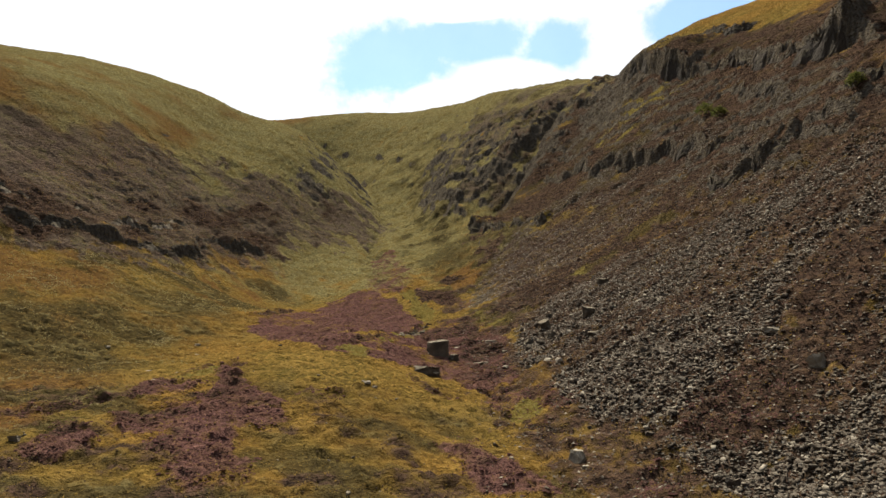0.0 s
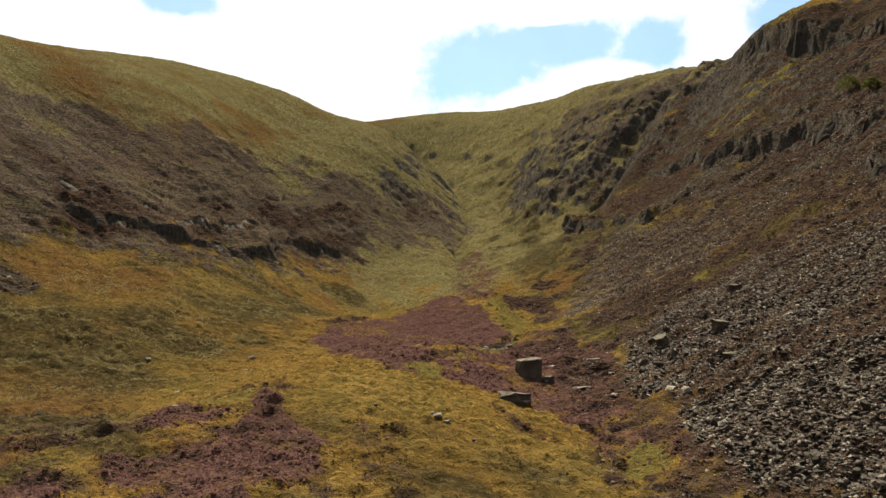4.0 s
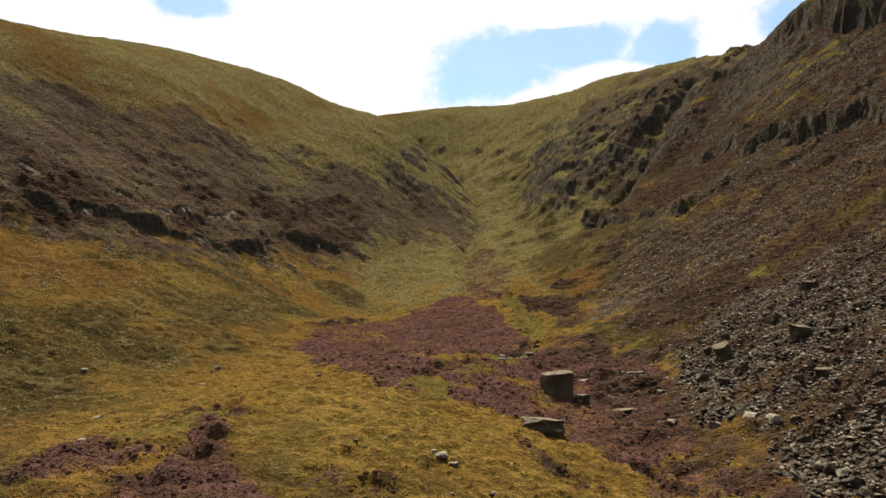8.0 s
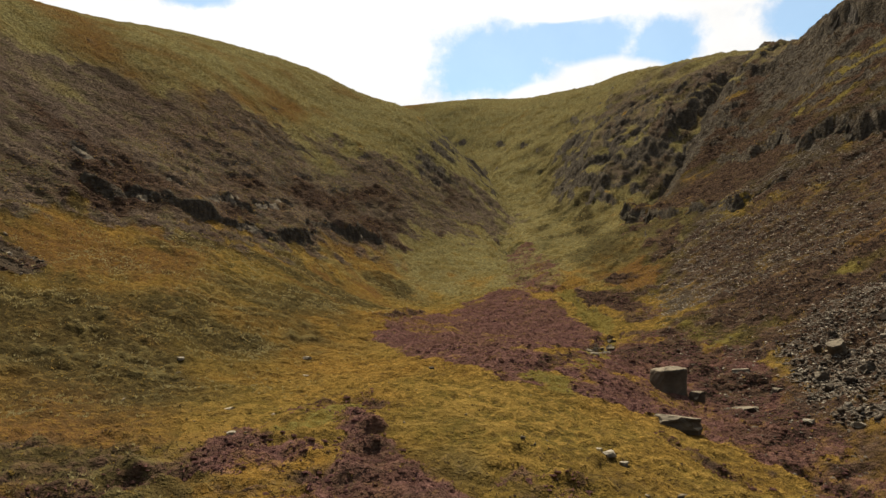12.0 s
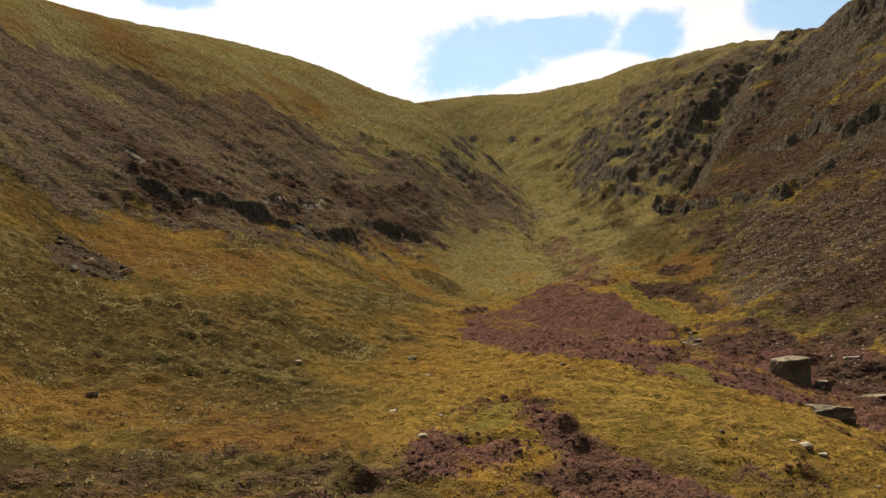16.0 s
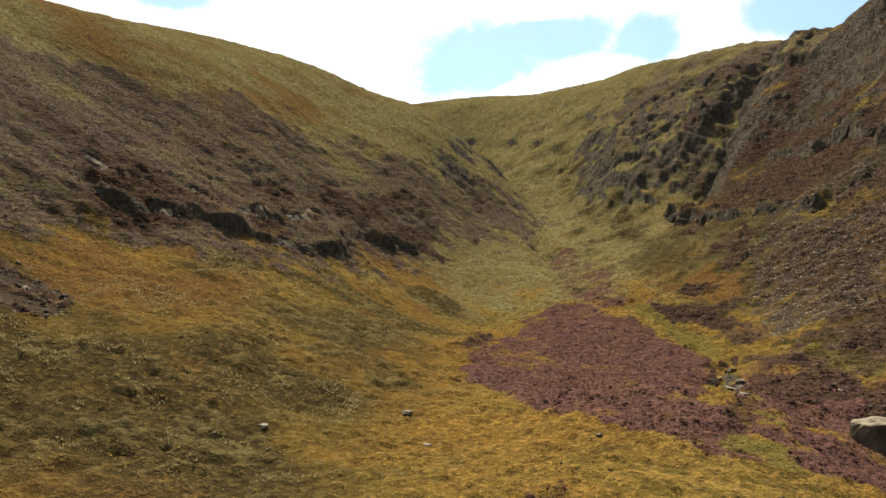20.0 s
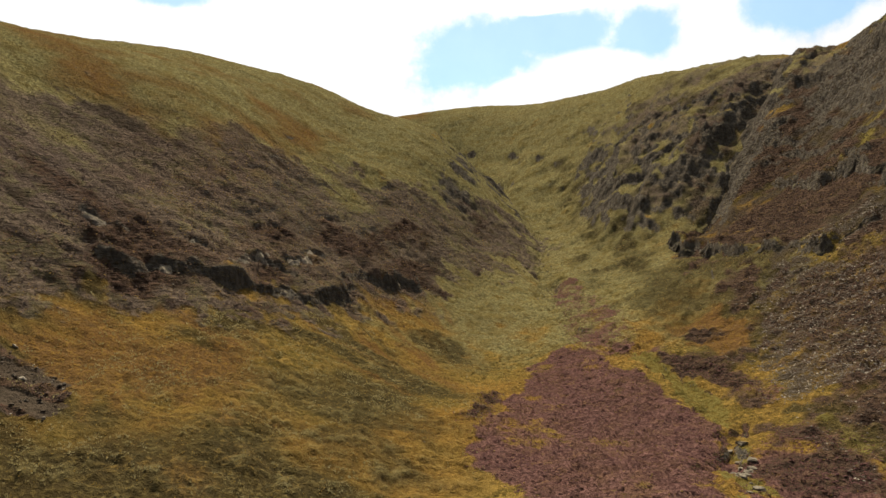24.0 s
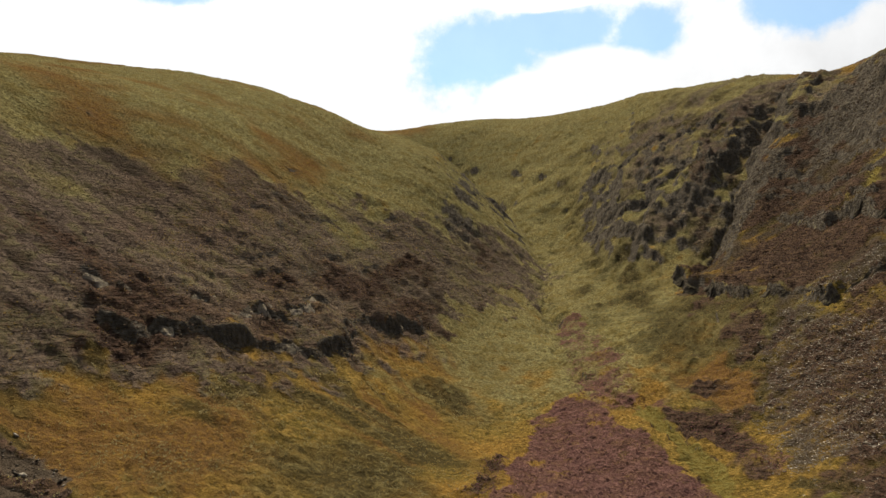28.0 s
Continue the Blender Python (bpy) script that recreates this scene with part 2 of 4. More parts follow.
def stone_material(name, light, dark, lichen=0.35, growth=(0.34, 0.31, 0.23), pale=0.0, columns=False):
    m, nt, bsdf, p = material(name, 0.92, 0.04)
    info = nt.nodes.new("ShaderNodeObjectInfo")
    geo = nt.nodes.new("ShaderNodeNewGeometry")
    rand = calc(nt, "FRACT", calc(nt, "ADD", info.outputs["Random"], geo.outputs["Random Per Island"]))
    rough_a, fine = grain(nt, p, 1.5 if columns else 0.9, 5, 0.65, (1, 1, 0.14) if columns else None), grain(nt, p, 4.5, 4, 0.65)
    colour = blend(nt, step(nt, rough_a, 0.3, 0.7), dark, light)
    colour = blend(nt, calc(nt, "MULTIPLY", rand, 0.55), colour, blend(nt, 0.5, dark, (0.03, 0.027, 0.025)))
    colour = blend(nt, calc(nt, "MULTIPLY", step(nt, rand, 0.8, 0.95), pale), colour, growth)
    up = nt.nodes.new("ShaderNodeSeparateXYZ")
    nt.links.new(geo.outputs["Normal"], up.inputs[0])
    moss = calc(nt, "MULTIPLY", step(nt, up.outputs[2], 0.3, 0.7), step(nt, fine, 0.36, 0.56))
    colour = blend(nt, calc(nt, "MULTIPLY", moss, lichen), colour, growth)
    nt.links.new(colour, bsdf.inputs["Base Color"])
    relief(nt, bsdf, calc(nt, "ADD", rough_a, calc(nt, "MULTIPLY", fine, 0.4)), 1.0 if columns else 0.8, 0.45 if columns else 0.25)
    return m


def plant_material(name, a, b, c, wide=0.12, dark=0.3):
    m, nt, bsdf, p = material(name, 0.9)
    rand = nt.nodes.new("ShaderNodeNewGeometry").outputs["Random Per Island"]
    patch = grain(nt, p, wide, 3)
    colour = blend(nt, rand, a, b)
    colour = blend(nt, calc(nt, "MULTIPLY", step(nt, patch, 0.42, 0.66), 0.75), colour, c)
    colour = blend(nt, calc(nt, "MULTIPLY", step(nt, grain(nt, p, 7.0, 3), 0.45, 0.7), dark), colour, blend(nt, 0.6, colour, (0.02, 0.015, 0.01)))
    nt.links.new(colour, bsdf.inputs["Base Color"])
    relief(nt, bsdf, grain(nt, p, 6.0, 3), 0.9, 0.15)
    thin = nt.nodes.new("ShaderNodeBsdfTranslucent")
    nt.links.new(colour, thin.inputs[0])
    both = nt.nodes.new("ShaderNodeMixShader")
    both.inputs[0].default_value = 0.6
    nt.links.new(bsdf.outputs[0], both.inputs[1])
    nt.links.new(thin.outputs[0], both.inputs[2])
    nt.links.new(both.outputs[0], nt.nodes["Material Output"].inputs[0])
    return m


GROUND = ground_material()
BASALT = stone_material("basalt_rock", (0.075, 0.063, 0.05), (0.03, 0.026, 0.021), 0.7, (0.08, 0.066, 0.028), columns=True)
# rock of the left crags: lightened so their shaded faces look hazy
HAZED_CRAG = stone_material("haze_lightened_rock", (0.25, 0.21, 0.168), (0.12, 0.1, 0.08), 0.6, (0.16, 0.135, 0.075), columns=True)
NOSE_ROCK = stone_material("grassy_rock", (0.165, 0.142, 0.1), (0.08, 0.068, 0.048), 0.95, (0.15, 0.135, 0.06))
BOULDER = stone_material("lichened_boulder_rock", (0.145, 0.12, 0.088), (0.058, 0.049, 0.037), 0.5, (0.26, 0.225, 0.165))
PALE_STONE = stone_material("pale_lichened_stone", (0.3, 0.265, 0.205), (0.14, 0.12, 0.09), 0.5, (0.4, 0.36, 0.28))
SCREE_STONE = stone_material("scree_rock", (0.082, 0.065, 0.049), (0.03, 0.024, 0.018), 0.22, (0.27, 0.24, 0.19), 0.75)
TUSSOCK = plant_material("moor_grass", (0.28, 0.19, 0.062), (0.15, 0.104, 0.027), (0.19, 0.137, 0.038))
HEATHER = plant_material("flowering_heather", (0.17, 0.09, 0.084), (0.1, 0.054, 0.048), (0.118, 0.068, 0.048))
BROWN_HEATHER = plant_material("brown_heather", (0.068, 0.047, 0.036), (0.04, 0.029, 0.023), (0.062, 0.046, 0.027))
# sprigs to match the heather that is lightened for haze
HAZED_HEATHER = plant_material("hazed_heather", (0.125, 0.09, 0.073), (0.074, 0.054, 0.044), (0.11, 0.096, 0.056))
BRACKEN = plant_material("bracken", (0.27, 0.24, 0.135), (0.17, 0.145, 0.062), (0.2, 0.165, 0.07), dark=0.15)
LEAF = plant_material("shrub_leaf", (0.09, 0.10, 0.025), (0.05, 0.055, 0.018), (0.12, 0.11, 0.03))
BARK = stone_material("shrub_bark", (0.12, 0.09, 0.06), (0.05, 0.04, 0.03), 0.1)

# ---- the landform: cross profiles of the valley, heights in metres at the distances ACROSS from its axis ----
ACROSS = np.array([-320, -210, -150, -110, -80, -50, -20, 10, 40, 70, 100, 150, 240], float)
along, profiles = [], []


def station(y, *heights):
    along.append(y), profiles.append(heights)


station(-80, 53, 24, 12, 5, -2, -14, -24, -24, -10, 13, 37, 62, 93)
station(60, 91, 53, 28, 8, -7, -14, -17, -21, -15, 14, 38, 71, 115)
station(100, 101, 64, 34, 11, -8, -11, -12, -17, -5, 17, 42, 76, 123)
station(140, 110, 76, 42, 11, 0, -9, -7, -11, 2, 22, 50, 83, 132)
station(180, 116, 90, 52, 21, 6, -3, -7, -4, 10, 32, 62, 93, 140)
station(220, 122, 103, 63, 36, 13, -2, 1, 4, 21, 41, 70, 104, 146)
station(265, 128, 111, 87, 55, 29, 12, 11, 19, 35, 59, 86, 118, 152)
station(320, 144, 124, 104, 76, 59, 33, 27, 35, 51, 77, 113, 136, 159)
station(390, 160, 144, 126, 106, 91, 66, 51, 83, 97, 110, 120, 143, 168)
station(480, 166, 164, 137, 123, 117, 109, 114, 124, 143, 148, 151, 146, 174)
station(620, 177, 173, 162, 168, 169, 168, 169, 172, 174, 171, 167, 167, 179)
station(850, 178, 178, 178, 178, 178, 178, 178, 178, 178, 178, 178, 178, 178)
ALONG, PROFILES = np.array(along, float), np.array(profiles, float)


def spline(nodes, v):
    """Weights of a smooth curve through values at the nodes."""
    v = np.clip(np.asarray(v, float), nodes[0], nodes[-1])
    i = np.clip(np.searchsorted(nodes, v) - 1, 0, len(nodes) - 2)
    h = nodes[i + 1] - nodes[i]
    s = (v - nodes[i]) / h
    w, q = np.zeros((len(v), len(nodes))), np.arange(len(v))
    np.add.at(w, (q, i), 2 * s**3 - 3 * s**2 + 1)
    np.add.at(w, (q, i + 1), -2 * s**3 + 3 * s**2)
    for j, c in ((i, s**3 - 2 * s**2 + s), (i + 1, s**3 - s**2)):
        lo, hi = np.maximum(j - 1, 0), np.minimum(j + 1, len(nodes) - 1)
        d = c * h / (nodes[hi] - nodes[lo])
        np.add.at(w, (q, hi), d)
        np.add.at(w, (q, lo), -d)
    return w


def vnoise(x, y, seed=0):
    """Smooth noise, -1 to 1, with cells one unit wide."""
    xi, yi = np.floor(x).astype(np.int64), np.floor(y).astype(np.int64)
    fx, fy = x - xi, y - yi
    fx, fy = fx * fx * (3 - 2 * fx), fy * fy * (3 - 2 * fy)

    def corner(a, b):
        h = (a * 374761393 + b * 668265263 + seed * 982451653) & 0xFFFFFFFF
        h = ((h ^ (h >> 13)) * 1274126177) & 0xFFFFFFFF
        return ((h ^ (h >> 16)) & 0xFFFF) / 32767.5 - 1

    top = corner(xi, yi) * (1 - fx) + corner(xi + 1, yi) * fx
    low = corner(xi, yi + 1) * (1 - fx) + corner(xi + 1, yi + 1) * fx
    return top * (1 - fy) + low * fy


def fbm(x, y, octaves, seed=0):
    return sum(vnoise(x * 2**k, y * 2**k, seed + k) * 0.5**k for k in range(octaves))


def smooth(v, lo, hi):
    s = np.clip((v - lo) / (hi - lo), 0, 1)
    return s * s * (3 - 2 * s)


def from_line(line, x, y):
    """Distance from a line in plan (plus on the left of its way), and the share of the way, for points x, y."""
    best, side, share = np.full(x.shape, 1e9), np.zeros(x.shape), np.zeros(x.shape)
    lengths = [math.dist(a, b) for a, b in zip(line, line[1:])]
    run = 0.0
    for (a, b), length in zip(zip(line, line[1:]), lengths):
        ux, uy = (b[0] - a[0]) / length, (b[1] - a[1]) / length
        s = np.clip((x - a[0]) * ux + (y - a[1]) * uy, 0, length)
        dx, dy = x - a[0] - s * ux, y - a[1] - s * uy
        d = np.hypot(dx, dy)
        nearer = d < best
        best = np.where(nearer, d, best)
        side = np.where(nearer, np.sign(ux * dy - uy * dx), side)
        share = np.where(nearer, (run + s) / sum(lengths), share)
        run += length
    return best * np.where(side == 0, 1, side), share


def inside(poly, x, y, ragged=3.0, seed=0):
    """1 inside a closed outline in plan, 0 outside, with a ragged edge."""
    odd = np.zeros(x.shape, bool)
    for (ax, ay), (bx, by) in zip(poly, poly[1:] + poly[:1]):
        crosses = (ay > y) != (by > y)
        odd ^= crosses & (x < ax + (y - ay) * (bx - ax) / (by - ay if by != ay else 1e-9))
    d = np.abs(from_line(poly + poly[:1], x, y)[0]) * np.where(odd, 1, -1)
    return smooth(d + ragged * (fbm(x / 7, y / 7, 3, seed) + 0.5 * fbm(x / 1.9, y / 1.9, 2, seed + 4)), -ragged * 0.7, ragged * 0.7)


# Crags: the foot in plan (uphill on the left of its way), the height, and the run over which the slope is steepened
CRAGS = [
    ("upper_crag", [(86, 332), (93, 290), (97, 262), (103, 238), (104, 214), (101, 190), (98, 168), (104, 148)], 12.0, 17),
    ("top_crag", [(112, 286), (118, 270), (127, 262)], 4.0, 8),
    ("middle_crag", [(52, 280), (58, 252), (66, 229), (71, 213), (76, 190), (80, 176)], 5.5, 10),
    ("ledge_crag", [(91, 214), (92, 194), (88, 166)], 3.0, 8),
    ("lower_crag", [(64, 170), (70, 159), (74, 153), (80, 147), (84, 137)], 4.0, 8),
    ("corner_crag", [(85, 150), (90, 139), (94, 128)], 3.5, 8),
    ("left_crag", [(-116, 176), (-104, 191), (-98, 198), (-92, 205.5), (-86.3, 217), (-80.2, 234.3), (-74.2, 253.2), (-67.8, 269)], 3.8, 12),
    ("left_upper_crag", [(-126, 182), (-112, 198), (-99, 212), (-91, 228), (-86, 244)], 1.8, 9),
    ("bluff", [(14, 318), (13, 304), (15, 291), (19, 278), (24, 264)], 5.0, 9),
    ("outcrop", [(25, 262), (28.5, 252), (37, 243), (47, 237)], 3.6, 8),
    ("nose_crag", [(15, 397), (21, 392), (26, 389)], 4.4, 8),
    ("nose_crag", [(35, 410), (42, 405), (47, 401)], 4.8, 9),
    ("nose_crag", [(48, 380), (55, 375), (60, 371)], 5.1, 9),
    ("nose_crag", [(70, 302), (74, 297), (78, 288)], 3.1, 7),
    ("mid_ledge", [(44, 306), (47, 290), (51, 277), (60, 266)], 4.0, 8),
]
# Channels and hollows in the peat: the line, half width and depth
TRENCHES = [
    ([(-34, 300), (-27, 262), (-21, 239), (-12, 222), (-7, 203), (-4, 184), (-9, 166)], 2.2, 1.0),
    ([(-9, 166), (-2, 150), (4, 138), (3, 122), (8, 108), (12, 94), (17, 80), (20, 60)], 8.0, 0.8),
    ([(-4, 182), (-9, 166), (-15, 158), (-14, 148)], 1.6, 0.7),
    ([(6, 116), (9, 110), (7, 104), (12, 95), (15, 84)], 1.2, 0.7),
    ([(-11, 228), (-2, 236), (6, 246), (12, 262), (16, 278)], 3.0, 1.1),
]
# The stream in its gorge: plan and height of the bed
GORGE = [(-32, 280, 13.5), (-31, 296, 16.5), (-30, 342, 31), (-32, 375, 43), (-38, 410, 57), (-50, 445, 70), (-72, 485, 84), (-108, 528, 97), (-158, 572, 112), (-225, 615, 132)]
turns = np.linspace(0, len(GORGE) - 1, 34)
GORGE = [tuple(p) for p in spline(np.arange(len(GORGE), dtype=float), turns) @ np.array(GORGE, float)]
GORGE_SHARE = np.concatenate([[0], np.cumsum([math.dist(a[:2], b[:2]) for a, b in zip(GORGE, GORGE[1:])])])
GORGE_SHARE = GORGE_SHARE / GORGE_SHARE[-1]
BANKS = [([(-50, 172), (-46, 180), (-44, 196), (-41, 204)], 1.5, 5), ([(-58, 77), (-47, 87), (-42, 93), (-39, 98), (-37.5, 102)], 1.1, 4), ([(-40, 107), (-38.5, 112), (-35, 113.5), (-32.5, 110.5), (-33.5, 106), (-31, 100), (-27, 94)], 1.1, 3.5), ([(-6, 116), (-2, 112), (2, 108)], 0.6, 3), ([(-20, 96), (-16, 95), (-13, 97)], 0.6, 3), ([(-19, 128), (-14, 140), (-9, 152)], 1.1, 4)]


def height(x, y):
    z = ((spline(ALONG, y) @ PROFILES) * spline(ACROSS, x)).sum(1)
    wx, wy = x + 3.0 * fbm(x / 9, y / 9, 3, 11), y + 3.0 * fbm(x / 9, y / 9, 3, 23)
    for _, line, h, run in CRAGS:
        near = (np.abs(x - line[0][0]) < 260) & (y > min(p[1] for p in line) - 40) & (y < max(p[1] for p in line) + 40)
        d, share = from_line(line, wx[near], wy[near])
        ends = smooth(share, 0, 0.12) * smooth(1 - share, 0, 0.12)
        z[near] += h * ends * (0.62 + 0.55 * vnoise(share * len(line) * 1.7, share * 0 + h, 29)) * (smooth(d, -0.2, 1.8) - smooth(d, -run * 0.35, run * 1.8))
    for line, half, depth in TRENCHES:
        d, _ = from_line(line, x + 1.5 * fbm(x / 4, y / 4, 3, 5), y + 1.2 * fbm(x / 5, y / 5, 2, 8))
        z -= depth * (0.5 * (1 - smooth(np.abs(d), half * 0.5, half * 1.2)) + 0.5 * np.exp(-((d / half) ** 2)))
    # the gorge of the stream, which bends out of sight behind the brow of the hill
    d, share = from_line([p[:2] for p in GORGE], x + 2 * fbm(x / 14, y / 14, 2, 17), y)
    bed = np.interp(share, GORGE_SHARE, [p[2] for p in GORGE])
    bank = bed + np.maximum(np.abs(d) - 1.2, 0) * np.where(d > 0, 0.95, 0.72 + 0.12 * smooth(y, 480, 560))
    z += 5.0 * np.exp(-(((d - 30) / 24) ** 2)) * smooth(y, 335, 385) * smooth(-y, -500, -430)
    bank += 1.5 * fbm(x / 12, y / 12, 3, 18)
    soft = 5.0 * smooth(y, 270, 330) + 9.0 * smooth(y, 340, 400)
    cut = np.minimum(z, bank) - 0.25 * np.maximum(soft - np.abs(z - bank), 0) ** 2 / np.maximum(soft, 0.1)
    z = z + (cut - z) * smooth(y, 268, 300) * smooth(-share, -0.82, -0.5)
    for line, h, run in BANKS:
        d, share = from_line(line, x + 0.5 * fbm(x / 2, y / 2, 2, 7), y)
        z += h * smooth(share, 0, 0.2) * smooth(1 - share, 0, 0.2) * (smooth(d, -1.3, 1.3) - smooth(d, -run, run))
    # gullies down the steep flanks of the head of the valley, and down the slope on the left
    flank = smooth(y, 300, 370) * smooth(-y, -455, -385) * smooth(x, -20, 15) * smooth(-x, -125, -90)
    q, p = 0.86 * x - 0.5 * y, 0.5 * x + 0.86 * y
    q, p = q + 7 * fbm(x / 21, y / 21, 2, 32), p + 9 * fbm(x / 27, y / 27, 2, 36)
    z += flank * (5.4 * (0.45 - np.abs(fbm(q / 17, p / 52, 2, 31))) + 2.0 * fbm(x / 9.7, y / 12.3, 3, 33))
    d, share = from_line([(92, 420), (80, 396), (61, 369), (48, 348), (34, 327), (22, 311), (12, 296)], x + 2 * fbm(x / 9, y / 9, 2, 34), y)
    z += smooth(share, 0, 0.12) * smooth(1 - share, 0, 0.15) * (4.5 * np.exp(-(((d - 13) / 8) ** 2)) - 6.0 * np.exp(-np.abs(d) / 5.0))
    strata = np.maximum(smooth(-x, 70, 90) * smooth(x, -185, -140) * smooth(y, 150, 185) * smooth(-y, -360, -300), smooth(x, 45, 60) * smooth(-x, -110, -90) * smooth(y, 120, 150) * smooth(-y, -340, -300))
    level = z / 7.0 + 0.9 * fbm(x / 24, y / 24, 3, 37)
    z += strata * np.where(x < 0, 0.4, 1.2) * (smooth(level - np.floor(level), 0.1, 0.45) - (level - np.floor(level)))
    spur = smooth(-x, 60, 85) * smooth(x, -170, -125) * smooth(y, 150, 190) * smooth(-y, -420, -330)
    z += spur * (0.8 * fbm((y - 0.4 * x) / 16, x / 40, 3, 35))
    mound = smooth(y, 60, 140)
    z += 0.9 * fbm(x / 30, y / 30, 2, 41) * mound + 0.28 * fbm(x / 6, y / 6, 3, 43)
    return z


LEFT_DARK = [(-122, 150), (-107, 166), (-101, 180), (-96, 194), (-89, 204), (-83, 216), (-76, 232), (-69, 250), (-62, 271), (-48, 300), (-31, 340), (-30, 362), (-48, 372), (-73, 330), (-93, 305), (-120, 282), (-133, 256), (-151, 240), (-175, 200), (-160, 150), (-140, 138)]
LING_PATCHES = [
    ([(-47, 161), (-46, 168), (-40, 196), (-36, 228), (-29, 236), (-22, 230), (-18, 214), (-12, 201), (-7, 190), (-7, 180), (-13, 160), (-17, 140), (-17, 124), (-24, 123), (-28, 126), (-32, 135), (-37, 145), (-40, 153)], 1.7, 1.0),
    ([(-28, 302), (-23, 299), (-17, 272), (-12, 255), (-12, 238), (-12, 226), (-24, 226), (-26, 240), (-28, 262)], 2.4, 0.62),
    ([(-9, 173), (-3, 174), (4, 167), (13, 152), (12, 130), (14, 120), (6, 117), (-2, 121), (-8, 123), (-14, 124), (-15, 131), (-12, 150)], 1.3, 1.0),
    ([(-4, 176), (4, 184), (10, 170), (14, 152), (6, 146), (-6, 152)], 2.5, 0.62),
    ([(-14, 227), (-8, 229), (4, 214), (10, 200), (6, 191), (-1, 203), (-8, 218)], 2.0, 0.6),
    ([(-38, 80), (-37, 84), (-34, 85), (-29, 92), (-22, 90), (-20, 84), (-22, 79), (-23, 72), (-25, 70), (-29, 71), (-35, 77)], 1.6, 0.9),
    ([(-42, 70), (-44, 75), (-43, 81), (-38, 76), (-36, 72), (-39, 70)], 1.4, 0.95),
    ([(-1, 88), (3, 89), (3, 84), (13, 76), (12, 71), (3, 70), (1, 79)], 1.8, 0.85),
    ([(-43, 98), (-42, 103), (-40, 102), (-38, 99), (-34, 98), (-35, 95), (-39, 91), (-42, 91)], 1.2, 0.85),
    ([(-35, 107), (-33, 106), (-30, 101), (-27, 96), (-24, 91), (-28, 89), (-32, 91), (-31, 95), (-33, 102)], 1.2, 0.95),
    ([(8, 118), (18, 112), (19, 98), (14, 96), (9, 104)], 2.5, 0.7),
    ([(20, 77), (24, 77), (23, 69), (19, 67), (17, 71)], 1.5, 0.8),
    ([(-27, 69), (-21, 70), (-18, 67), (-20, 61), (-25, 61)], 1.6, 0.8),
    ([(60, 104), (46, 98), (42, 88), (33, 88), (27, 82), (34, 74), (46, 76), (62, 90)], 2.5, 0.5),
    ([(70, 92), (56, 76), (50, 60), (64, 56), (80, 80)], 3.0, 0.45),
]
SCREE_PATCHES = [
    ([(5, 187), (8, 204), (12, 221), (20, 240), (28, 250), (40, 226), (54, 204), (62, 186), (50, 180), (34, 182), (24, 189), (13, 189)], 2.5),
    ([(15, 152), (13, 140), (15, 126), (19, 107), (19, 96), (22, 89), (25, 80), (28, 70), (34, 50), (42, 20), (80, 20), (84, 90), (76, 118), (68, 138), (56, 156), (42, 164), (24, 163)], 2.5),
    ([(-109, 150), (-102, 151), (-95, 144), (-93, 137), (-99, 134), (-108, 142)], 1.5),
]


